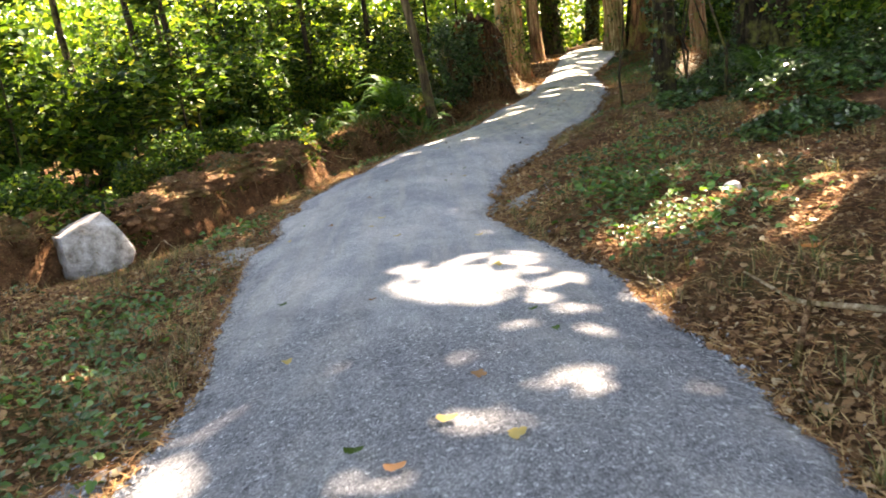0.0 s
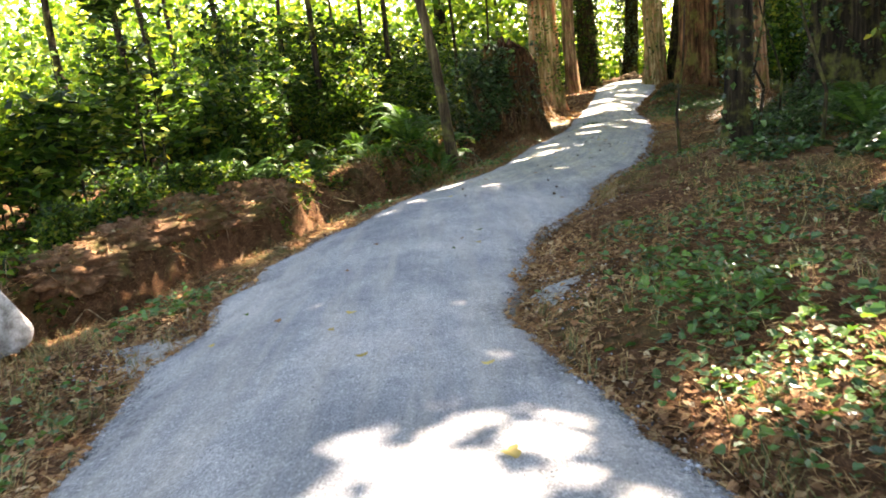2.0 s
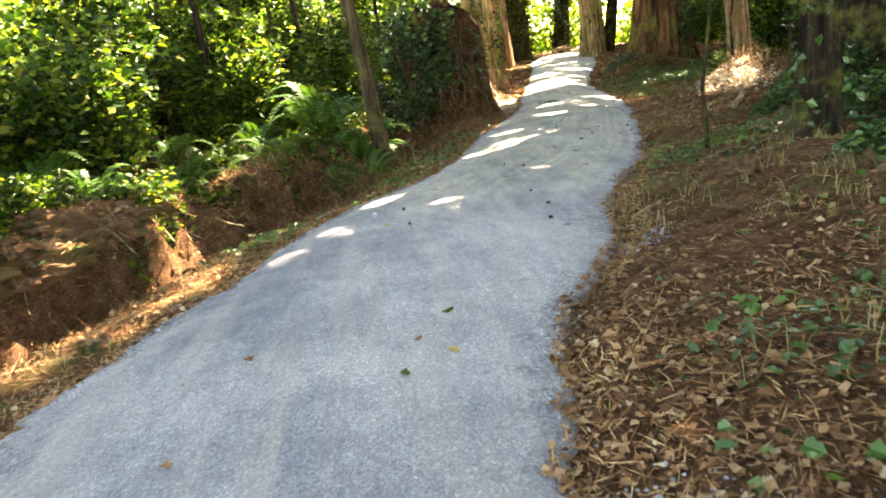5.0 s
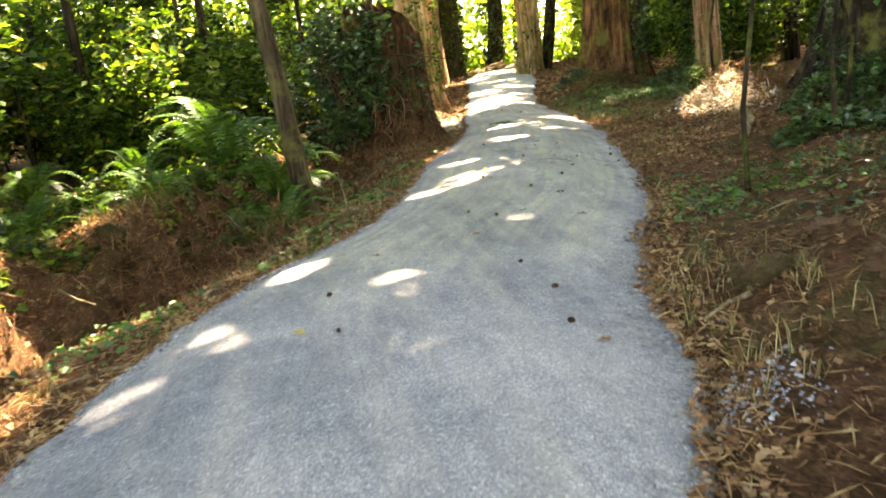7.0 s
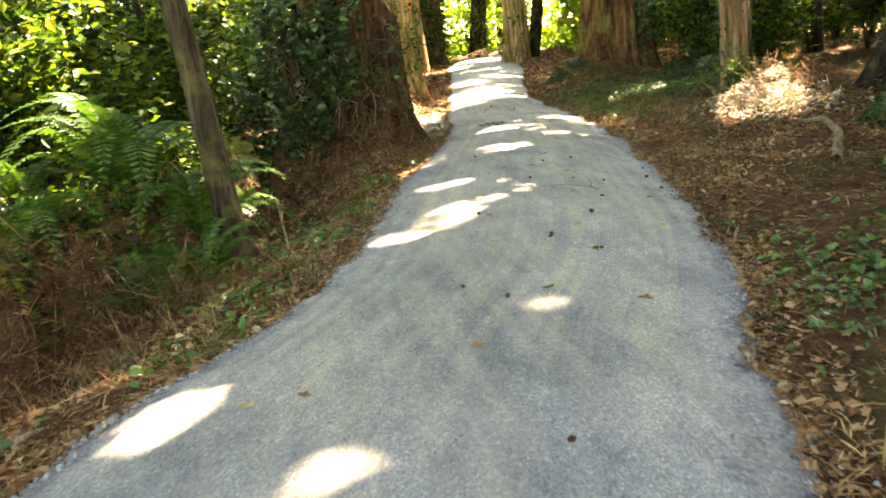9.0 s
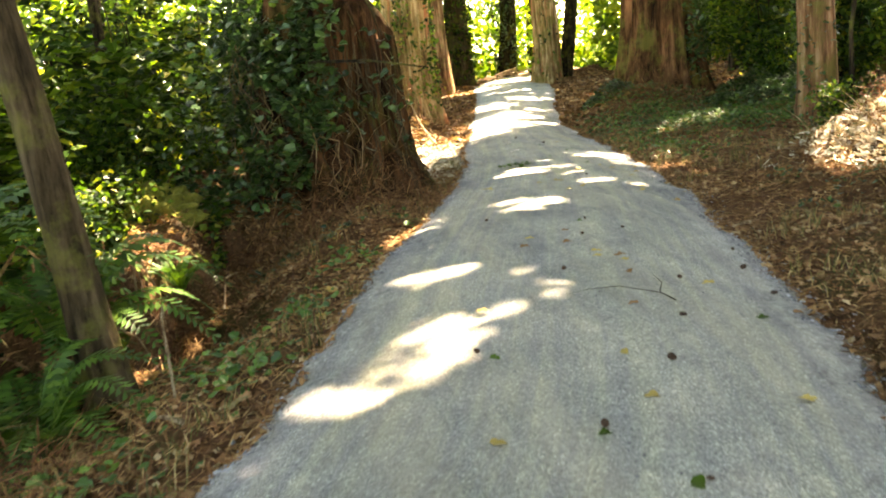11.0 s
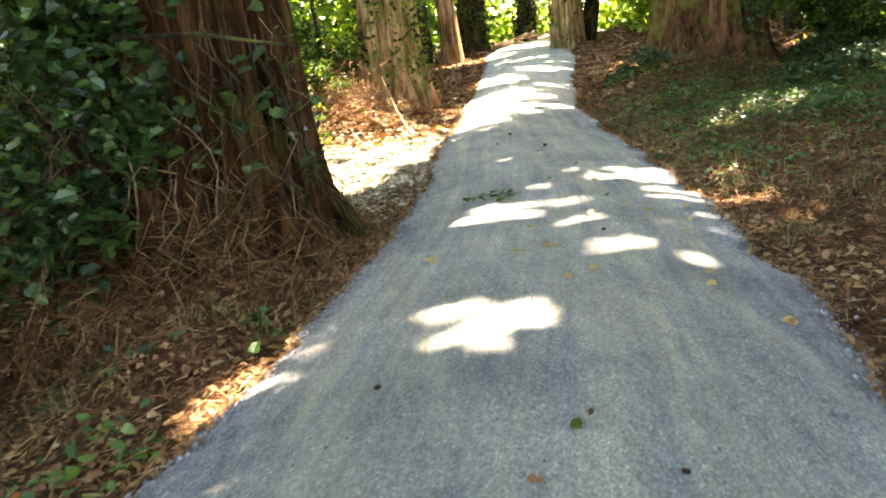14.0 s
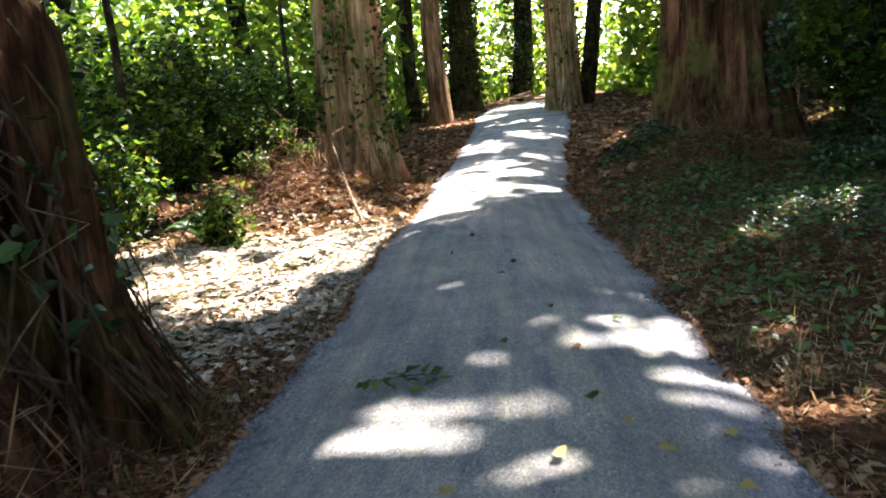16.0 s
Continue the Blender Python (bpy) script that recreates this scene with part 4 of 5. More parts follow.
# loose stones along the rims of the path and spilled beside it
n = 34000
y = -1 + 31 * r.uniform(0, 1, n)
e = edges(y)
k = r.uniform(0, 1, n)
side = np.where(r.uniform(0, 1, n) < 0.5, 0, 1)
off = np.abs(r.normal(0, 0.12, n)) - 0.14
x = np.where(side == 0, e[0] - off, e[1] + off)
mid = k < 0.25
x = np.where(mid, e[0] + (e[1] - e[0]) * r.uniform(0, 1, n), x)
for sx, sy, a, b, c in ((-2.3, 8.45, 0.26, 0.35, 900), (1.0, 8.6, 0.16, 0.3, 500), (1.9, 12.2, 0.16, 0.16, 700), (2.5, 26.0, 0.3, 0.5, 200), (-1.9, 3.2, 0.2, 0.5, 500)):
    x, y = np.concatenate([x, sx + r.normal(0, a, c)]), np.concatenate([y, sy + r.normal(0, b, c)])
e = edges(y)
u = (2 * x - e[0] - e[1]) / (e[1] - e[0]) / 1.06
zp = table(y, MID_HEIGHT) - 0.15 * np.abs(u) ** 2.2 - 0.14 * smooth(0.93, 1.0, np.abs(u))
z = np.where(np.abs(u) < 1, np.maximum(zp, land(x, y)), land(x, y))
size = 0.003 + 0.006 * r.uniform(0, 1, len(x)) ** 3
size = np.where((np.abs(u) > 0.88), size * 2.0, size)
octa = np.array([[1, 0, 0], [0, 1, 0], [-1, 0, 0], [0, -1, 0], [0, 0, 0.7], [0, 0, -0.7]])
V = np.stack([x, y, z], -1)[:, None, :] + octa[None] * size[:, None, None] * r.uniform(0.6, 1.4, (len(x), 6, 1))
F = (np.arange(len(x)) * 6)[:, None, None] + np.array([[0, 1, 4], [1, 2, 4], [2, 3, 4], [3, 0, 4]])[None]
k = Mat("grey_chips", 0.8, 0.35)
k.colour(k.ramp(k.co.outputs["Random Per Island"], [(0, (0.08, 0.084, 0.088)), (0.6, (0.19, 0.197, 0.2)), (1, (0.34, 0.345, 0.345))]))
stuff("loose_gravel", V.reshape(-1, 3), F.reshape(-1, 3), k.m, "loose grey stone chips along the path rims", "gravel")


# ---- ivy and moss on the big trunks ----
def cling(i, span, low, high, count, size, material=None, thick=0.06, label="ivy leaves climbing the bark"):
    t, x, y, z0, radius = TREES[i]
    q = np.random.default_rng(300 + i)
    P = ring_of_leaves((0, 0, 0.3), radius, low, high, span, count, size, q, thick)
    v, f = leaves(P, size, q, 0.25, 1.15)
    part("ivy", mesh_from("ivy", v, f, material or LEAF_IVY, False), t, label)


cling(0, (-1.9, 0.6), 0.1, 6.5, 1500, 0.09, LEAF_SHRUB)
cling(0, (2.6, 4.4), 0.3, 6.5, 1500, 0.09, LEAF_SHRUB)
cling(1, (-1.35, 1.2), 0.0, 6.0, 3000, 0.1, None, 0.1)
cling(2, (0, 6.28), 0.0, 7.0, 900, 0.13, LEAF_SHRUB)
cling(6, (0, 6.28), 0.0, 8.0, 3800, 0.17, LEAF_SHRUB, 0.12, "green ivy wrapped round the trunk")
cling(7, (0, 6.28), 0.0, 8.0, 2200, 0.17, None, 0.1)
cling(10, (2.6, 5.2), 0.0, 4.0, 2200, 0.09, None, 0.15)
cling(9, (0, 6.28), 0.0, 3.5, 500, 0.08)
cling(11, (0, 6.28), 0.0, 3.5, 500, 0.08)


# ---- soil clods, roots, sticks ----
def clod(x, y, sx, sy, sz, turn, seed, material, name="soil_clod", label="clod of brown earth and roots on the trench edge", category="earth", sink=0.35):
    bm = bmesh.new()
    bmesh.ops.create_icosphere(bm, subdivisions=5, radius=1)
    for v in bm.verts:
        k_ = 1 + 0.5 * noise.fractal(v.co * 3.1 + Vector((seed * 3.1, 0, 0)), 0.7, 2.1, 6)
        v.co = Vector((v.co.x * sx * k_, v.co.y * sy * k_, v.co.z * sz * k_))
    me = bpy.data.meshes.new(name)
    bm.to_mesh(me)
    bm.free()
    me.polygons.foreach_set("use_smooth", np.full(len(me.polygons), True))
    me.materials.append(material)
    ob = new(name, me)
    ob.matrix_basis = pose(x, y, float(land(x, y)) + sz * (1 - 2 * sink), 0, 0, turn)
    return tagged(ob, label, category)


EARTH = Mat("bank_earth", 0.97, 0.05)
EARTH.colour(EARTH.mix(EARTH.ramp(EARTH.noise(1.7, 5, 0.7), [(0.48, (0, 0, 0)), (0.64, (0.8, 0.8, 0.8))]), EARTH.ramp(EARTH.noise(7, 8, 0.75), [(0.28, (0.045, 0.024, 0.013)), (0.5, (0.15, 0.082, 0.045)), (0.72, (0.32, 0.2, 0.12))]), (0.10, 0.095, 0.03))).bump(EARTH.noise(30, 8, 0.8), 1.0, 0.05)
LUMPS = []
for i, y in enumerate((8.3, 9.3, 10.2, 11.2, 12.1, 13.0, 13.9, 14.8)):
    x = float(table(y, TRENCH)) - (0.3 if y > 10.6 else 0.75) + 0.12 * math.sin(i * 2.3)
    lump = clod(x, y, 0.6 + 0.12 * (i % 3), 0.28 + 0.05 * (i % 2), 0.2 + 0.04 * (i % 2), 60 - 2 * i, i, EARTH.m, sink=0.42)
    LUMPS.append(lump)
for i, (x, y, a) in enumerate([(2.75, 13.2, 0.24), (3.05, 12.55, 0.3), (3.5, 11.8, 0.34), (3.3, 13.4, 0.2), (4.0, 12.4, 0.3), (2.6, 12.0, 0.16)]):
    clod(x, y, a, a * 0.6, a * 0.32, 35 * i, 90 + i, EARTH.m, "soil_clod", "low clod of bare brown earth beside the path", sink=0.55)
clod(-0.35, 22.6, 0.6, 0.5, 0.4, 20, 31, MOSS, "moss_mound", "rounded mound of yellow-green moss", "moss")


def stick(name, points, radius, material, label, category="stick", group=""):
    P = np.array(points, float)
    t_ = np.linspace(0, len(P) - 1, 4 * len(P))
    Q = np.stack([np.interp(t_, np.arange(len(P)), P[:, k_]) for k_ in range(3)], -1)
    v, f = tube(Q, radius * np.linspace(1, 0.35, len(Q)), 7, 0.06, len(P))
    o = P[0]
    ob = new(name, mesh_from(name, v - o, f, material))
    ob.matrix_basis = pose(*o)
    return tagged(ob, label, category, group)


PALE = make_bark("weathered_stick", (0.16, 0.11, 0.07), (0.36, 0.27, 0.18), (0.58, 0.48, 0.36), 3.0)
ROOT = make_bark("rootlets", (0.07, 0.035, 0.02), (0.2, 0.11, 0.06), (0.42, 0.27, 0.16), 3.0)


def down(x, y, up=0.0):
    return (x, y, float(land(x, y)) + up)


stick("stick", [down(-3.25, 15.1, -0.05), down(-3.45, 15.7, 0.3), down(-3.6, 16.2, 0.62)], 0.022, PALE, "pale bare stick poking out of the undergrowth")
stick("stick", [down(3.95, 30.3, 0.0), down(3.8, 31.2, 0.3), down(3.65, 31.9, 0.62)], 0.03, PALE, "pale dead branch leaning at the cedar's foot")
stick("stick", [down(-3.3, 11.7, 0.06), down(-2.9, 12.3, 0.06), down(-2.6, 12.9, 0.05)], 0.018, PALE, "dry pale twig lying by the trench")
stick("stick", [down(-3.25, 11.75, 0.06), down(-3.2, 12.4, 0.1), down(-3.1, 12.9, 0.28)], 0.016, PALE, "dry pale twig lying by the trench")
stick("stick", [down(1.6, 3.4, 0.03), down(2.1, 4.2, 0.03), down(2.3, 4.9, 0.04)], 0.018, ROOT, "brown branch lying in the leaf litter")
stick("stick", [down(2.2, 3.5, 0.03), down(1.9, 4.0, 0.03), down(1.85, 4.6, 0.04)], 0.02, PALE, "straight dry stick lying in the leaf litter")
stick("stick", [down(-2.2, 3.9, 0.03), down(-1.8, 3.8, 0.04), down(-1.55, 3.75, 0.03)], 0.012, PALE, "dry pale twig beside the path")
stick("branch", [down(5.3, 17.8, 0.05), down(5.7, 18.3, 0.14), down(6.0, 18.9, 0.12), down(6.1, 19.4, 0.1)], 0.05, PALE, "thick pale branch half buried in leaves")
stick("root", [down(2.9, 21.9, 0.0), down(2.5, 22.0, 0.08), down(2.1, 21.9, 0.03), down(1.7, 21.6, 0.02)], 0.022, ROOT, "dark root crossing bare soil", "root")
stick("root", [down(2.2, 22.4, 0.02), down(1.7, 21.6, 0.08), down(1.0, 20.9, 0.03)], 0.018, ROOT, "dark root crossing bare soil", "root")
stick("branch", [(1.6, 23.3, 1.3), (2.2, 22.7, 1.25), (2.75, 22.3, 1.12)], 0.02, BARK_DARK, "dead snag sticking out of the stump")
for i, (x, y, b, h) in enumerate([(5.0, 15.0, 0.5, 2.6), (5.6, 16.6, -0.3, 3.0), (4.7, 12.2, 0.25, 2.2), (6.3, 17.4, 0.4, 3.2), (3.9, 15.4, -0.2, 2.4), (7.6, 22.6, -0.3, 3.4)]):
    stick("sapling", [down(x, y, -0.05), (x + b * 0.2, y, float(land(x, y)) + h * 0.3), (x - b * 0.6, y + 0.1, float(land(x, y)) + h * 0.65), (x - b, y + 0.2, float(land(x, y)) + h)], 0.03, BARK_DARK, "thin bent sapling stem in shade", "sapling", "saplings")

q = np.random.default_rng(77)
for i in range(46):
    y = q.uniform(9.3, 22.4)
    x = float(table(y, TRENCH)) - q.uniform(0.05, 0.35)
    a = q.uniform(-1.5, 1.2)
    L = q.uniform(0.25, 0.75)
    p = np.array(down(x, y, 0.05))
    stick("root", [p, p + [math.cos(a) * L * 0.5, math.sin(a) * L * 0.5, q.uniform(-0.1, 0.25)], p + [math.cos(a) * L, math.sin(a) * L, q.uniform(-0.35, 0.0)]], q.uniform(0.005, 0.014), ROOT if i % 3 else PALE, "thin dry root hanging into the trench", "root", "exposed roots")

pile = thing("brush_pile", "pale pile of cut branches past the bend", "brush pile", down(13.6, 62.5))
for i in range(26):
    a, L = q.uniform(0, 3.14), q.uniform(0.8, 1.8)
    c = np.array([q.normal(0, 0.7), q.normal(0, 0.3), q.uniform(0.05, 0.7)])
    d = np.array([math.cos(a), 0.4 * math.sin(a), q.normal(0, 0.15)]) * L / 2
    v, f = tube(np.stack([c - d, c + [0, 0, 0.04], c + d]), [0.06, 0.05, 0.02], 6)
    part("branch", mesh_from("branch", v, f, PALE), pile)


# ---- what lies on the path ----
def cone_mesh():
    V, F, o = [], [], 0
    for ring in range(6):
        z = -0.022 + ring * 0.009
        rad = 0.016 * math.cos((ring - 2.2) / 5.0 * 1.4)
        for k_ in range(8):
            a = (k_ + 0.5 * (ring % 2)) * math.tau / 8
            ca, sa = math.cos(a), math.sin(a)
            c = np.array([ca * rad * 0.4, sa * rad * 0.4, z])
            t_ = np.array([ca * rad * 1.25, sa * rad * 1.25, z + 0.008])
            w = np.array([-sa, ca, 0]) * rad * 0.45
            V += [c - w * 0.5, c + w * 0.5, t_ + w, t_ - w, c + [0, 0, 0.012]]
            F += [[o, o + 1, o + 2], [o, o + 2, o + 3], [o + 3, o + 2, o + 4]]
            o += 5
    k_ = Mat("cone_scales", 0.8, 0.25)
    k_.colour(k_.ramp(k_.co.outputs["Random Per Island"], [(0, (0.02, 0.012, 0.008)), (1, (0.09, 0.05, 0.03))]))
    return mesh_from("fir_cone", np.array(V), np.array(F), k_.m, False)


CONE = cone_mesh()
for i, (x, y) in enumerate([(0.34, 13.49), (1.54, 13.19), (1.66, 13.82), (1.85, 15.99), (1.66, 16.26), (2.69, 16.66), (1.62, 13.8 + 0.6), (0.32, 14.27), (3.0, 17.6), (3.3, 18.1), (2.9, 20.9), (3.6, 20.4), (3.58, 18.7), (4.0, 18.4), (4.1, 18.9), (2.5, 17.1), (2.2, 18.0),
                               (4.4, 22.6), (3.4, 19.9), (4.6, 26.8), (4.9, 27.5), (5.0, 26.2), (3.0, 19.1), (4.25, 19.3), (3.75, 20.0)]):
    c = new("fir_cone", CONE)
    c.matrix_basis = pose(x, y, path_height(x, y) + 0.008, 90, 0, 47 * i) @ Matrix.Scale(0.62 + 0.15 * math.sin(i), 4)
    tagged(c, "small dark fir cone lying on the path", "fir cone", "cones on the path")


def fallen_mesh(lobes, seed):
    q_ = np.random.default_rng(seed)
    n_ = 24
    a = np.linspace(0, math.tau, n_, endpoint=False)
    rad = (0.6 + 0.4 * np.abs(np.cos(a * lobes / 2))) * q_.uniform(0.9, 1.1, n_)
    V = np.stack([rad * np.cos(a), rad * np.sin(a) * 0.8, 0.18 * rad ** 2 * np.sin(a * 2 + seed) + 0.12 * rad], -1)
    V = np.concatenate([V, [[0, 0, 0]]])
    F = np.stack([np.arange(n_), (np.arange(n_) + 1) % n_, np.full(n_, n_)], -1)
    return V, F


FALLEN = {}
for tint, mat in (("yellow", YELLOW), ("brown", LITTER), ("green", LEAF_SHRUB)):
    FALLEN[tint] = [mesh_from("fallen_leaf", *fallen_mesh(l_, l_), mat, True) for l_ in (2, 3, 5)]
SPOTS = [(-0.08, 3.12, "yellow"), (-0.99, 4.26, "yellow"), (0.09, 3.58, "brown"), (-0.48, 2.94, "green"), (0.2, 2.9, "yellow"), (-0.66, 10.69, "brown"), (-0.61, 8.26, "yellow"), (4.68, 21.03, "yellow"), (0.12, 13.6, "yellow"), (-0.3, 2.75, "brown"), (4.1, 21.9, "yellow"), (3.3, 22.6, "yellow"), (4.0, 22.4, "yellow"), (0.4, 5.8, "yellow")]
for i in range(64):
    y = q.uniform(4, 27) if i < 34 else q.uniform(16.5, 25)
    e = edges(np.array(y))
    x = float(e[0] + (e[1] - e[0]) * (q.uniform(0.05, 0.95) if y < 17 else q.uniform(0.25, 0.98)))
    SPOTS.append((x, y, ("yellow", "brown", "yellow", "green")[int(q.integers(0, 4))] if y > 16.5 else ("yellow", "brown", "brown", "green")[int(q.integers(0, 4))]))
for i, (x, y, tint) in enumerate(SPOTS):
    ob = new("fallen_leaf", FALLEN[tint][i % 3])
    ob.matrix_basis = pose(x, y, path_height(x, y) + 0.004, 0, 0, 61 * i) @ Matrix.Scale((0.05 if i < 14 else 0.038) * q.uniform(0.8, 1.2), 4)
    tagged(ob, tint + " fallen leaf curled on the grey gravel", "leaf", "leaves on the path")
sprig = thing("leafy_sprig", "broken sprig of fresh green leaves on the path", "sprig", (3.95, 24.0, path_height(3.95, 24.0)))
v, f = tube([(-0.2, 0, 0.01), (0, 0.02, 0.02), (0.2, 0.0, 0.015)], [0.004, 0.003, 0.002], 5)
part("twig", mesh_from("twig", v, f, BARK_GREY), sprig)
v, f = leaves(np.stack([q.uniform(-0.22, 0.22, 16), q.normal(0, 0.05, 16), q.uniform(0.01, 0.03, 16)], -1), 0.06, q, 1.2, 1.5)
part("foliage", mesh_from("foliage", v, f, LEAF_FERN, False), sprig)

# ---- cover on the bank above the trench, and dead bracken ----
q = np.random.default_rng(91)
n = 30000
y = q.uniform(6.5, 23.5, n)
x = table(y, TRENCH) + 0.9 - 3.2 * q.uniform(0, 1, n)
P = on_land(x, y) + np.stack([0 * x, 0 * x, np.abs(q.normal(0.01, 0.02, n))], -1)
half = n // 2
stuff("leaf_litter", *leaves(P[:half], 0.04, q, 0.7, 1.2, 0.7), LITTER, "dry leaves caught on the earth bank", "litter")
stuff("needle_straw", *straws(P[half:], 0.22, q, 0.45, 0.004), STRAW, "dry stalks and rootlets on the earth bank", "litter")
n = 34000
y = q.uniform(5.0, 23.5, n)
s_ = 0.15 + 2.7 * q.uniform(0, 1, n) ** 1.2
x = table(y, TRENCH) - s_
m = fbm(x, y, 1.3, 3.3) + 0.5 * fbm(x, y, 4.0, 7.0) + 0.6 * smooth(0.2, 1.0, s_) > 0.05
P = on_land(x[m], y[m])
P[:, 2] += np.abs(q.normal(0.04, 0.1, len(P)))
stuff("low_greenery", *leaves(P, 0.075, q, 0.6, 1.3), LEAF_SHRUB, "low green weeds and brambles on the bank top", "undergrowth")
tops = []
for lump in LUMPS:
    c = np.empty(len(lump.data.vertices) * 3, np.float32)
    lump.data.vertices.foreach_get("co", c)
    c = c.reshape(-1, 3)
    c = c[c[:, 2] > 0.02]
    c = c[q.integers(0, len(c), 900)] + q.normal(0, 0.012, (900, 3))
    m_ = np.array(lump.matrix_basis)
    tops.append(c @ m_[:3, :3].T + m_[:3, 3])
tops = np.concatenate(tops)
q.shuffle(tops)
third = len(tops) // 3
stuff("leaf_litter", *leaves(tops[:third], 0.045, q, 0.7, 1.3, 0.7), LITTER, "dry leaves lying on the earth lumps", "litter")
stuff("needle_straw", *straws(tops[third:2 * third], 0.2, q, 0.4, 0.004), STRAW, "dry stalks and rootlets on the earth lumps", "litter")
high = tops[2 * third:]
high = high[fbm(high[:, 0], high[:, 1], 2.5, 3.0) > 0.05]
high[:, 2] += np.abs(q.normal(0.02, 0.03, len(high)))
stuff("low_greenery", *lobed(high, 0.06, q, 0.6), LEAF_IVY, "small ivy leaves creeping over the earth lumps", "ivy")
BRACKEN = leaf_material("dead_bracken", [(0, (0.05, 0.022, 0.012)), (0.6, (0.20, 0.09, 0.042)), (1, (0.42, 0.25, 0.12))], 0.1, 0.8, 0.1)
heaps = []
for hx, hy, a, b, up, c in ((2.0, 23.2, 0.6, 0.45, 0.4, 1900), (1.2, 22.6, 0.6, 0.5, 0.25, 1000), (-0.7, 18.1, 0.6, 0.45, 0.35, 2600), (-1.5, 17.2, 0.5, 0.4, 0.25, 1500), (7.3, 21.2, 0.7, 0.7, 0.2, 1500), (3.0, 32.2, 0.9, 0.7, 0.35, 3000), (-3.0, 12.0, 0.35, 0.4, 0.1, 500), (8.6, 29.8, 0.7, 0.7, 0.2, 1300), (0.2, 20.6, 0.4, 0.6, 0.15, 900)):
    x, y = hx + q.normal(0, a, c), hy + q.normal(0, b, c)
    P = on_land(x, y)
    P[:, 2] = np.maximum(P[:, 2], P[:, 2] + np.abs(q.normal(0, up, c)) * np.exp(-((x - hx) / a) ** 2 / 2 - ((y - hy) / b) ** 2 / 2))
    e = edges(y)
    heaps.append(P[(x < e[0] - 0.05) | (x > e[1] + 0.05)])
stuff("dead_bracken", *straws(np.concatenate(heaps), 0.33, q, 0.55, 0.0035), BRACKEN, "tangled reddish dead bracken and twigs", "bracken")
# pale blades beside the path: the white of the sun patch is put into their colour
SUN_PALE = leaf_material("sun_pale_blades", [(0, (0.42, 0.33, 0.22)), (0.5, (0.62, 0.54, 0.42)), (1, (0.78, 0.72, 0.6))], 0.1, 0.7, 0.25)
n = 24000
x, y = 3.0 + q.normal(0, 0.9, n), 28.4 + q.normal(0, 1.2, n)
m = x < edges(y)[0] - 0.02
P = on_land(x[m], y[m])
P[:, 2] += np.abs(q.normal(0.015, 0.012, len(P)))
stuff("sun_patch_blades", *leaves(P, 0.06, q, 2.5, 1.4, 0.6), SUN_PALE, "pale dry wood chips and straw in the sun", "wood chips")

# larger fallen leaves among the litter
for side in (1, -1):
    n = 2200
    y = 1.0 + 30 * q.uniform(0, 1, n) ** 1.2
    e = edges(y)
    d = 0.03 + 4.0 * q.uniform(0, 1, n) ** 1.4
    x = e[1] + d if side > 0 else e[0] - d
    bare = (side > 0) & (np.abs(y - 14.2) < 3.2) & (d > 0.3) & (q.uniform(0, 1, n) < 0.8)
    P = (on_land(x, y) + np.array([[0, 0, 0.02]]))[~bare]
    half = len(P) * 14 // 15
    stuff("leaf_litter", *lobed(P[:half], 0.05, q, 1.0, 0.5), LITTER, "larger dry brown leaves in the litter", "litter")
    stuff("leaf_litter", *lobed(P[half:], 0.065, q, 1.0, 0.5), YELLOW if side < 0 else LITTER, "scattered pale yellow fallen leaves", "litter")
# bright weeds beside the path
WEEDS = leaf_material("weed_leaves", [(0, (0.03, 0.09, 0.018)), (0.6, (0.07, 0.17, 0.03)), (1, (0.14, 0.25, 0.05))], 0.35, 0.4)
spots = []
for wx, wy, a, b, c in ((-2.9, 6.7, 0.4, 0.7, 620), (-2.6, 5.0, 0.3, 0.4, 180), (-3.2, 4.3, 0.4, 0.4, 160), (-2.6, 10.0, 0.3, 0.5, 250), (2.1, 6.3, 0.5, 0.5, 500), (2.0, 8.2, 0.35, 0.4, 420), (2.6, 9.6, 0.6, 0.7, 250), (-1.2, 15.3, 0.3, 0.5, 250), (1.9, 7.3, 0.3, 0.3, 300), (6.4, 25.2, 0.3, 0.7, 300), (3.9, 15.6, 0.6, 0.6, 500), (7.6, 27.5, 0.7, 1.2, 1500), (8.6, 26.4, 0.9, 1.0, 1500), (9.6, 28.2, 1.2, 1.2, 2000), (8.2, 29.8, 0.7, 0.8, 900), (-2.2, 4.0, 0.3, 0.4, 200), (1.3, 19.9, 0.2, 0.25, 90), (1.75, 21.0, 0.2, 0.2, 70), (0.9, 18.9, 0.25, 0.25, 120), (0.3, 17.6, 0.3, 0.3, 160), (2.3, 22.2, 0.1, 0.15, 30), (0.2, 16.6, 0.3, 0.3, 130), (1.9, 25.6, 0.5, 0.4, 200)):
    spots.append(np.stack([wx + q.normal(0, a, c), wy + q.normal(0, b, c)], -1))
W = np.concatenate(spots)
e = edges(W[:, 1])
W = W[(W[:, 0] < e[0] - 0.12) | (W[:, 0] > e[1] + 0.12)]
P = on_land(W[:, 0], W[:, 1])
P[:, 2] += np.abs(q.normal(0.03, 0.04, len(P)))
stuff("weeds", *lobed(P, 0.06, q, 0.7), WEEDS, "bright green weeds beside the path", "weeds")


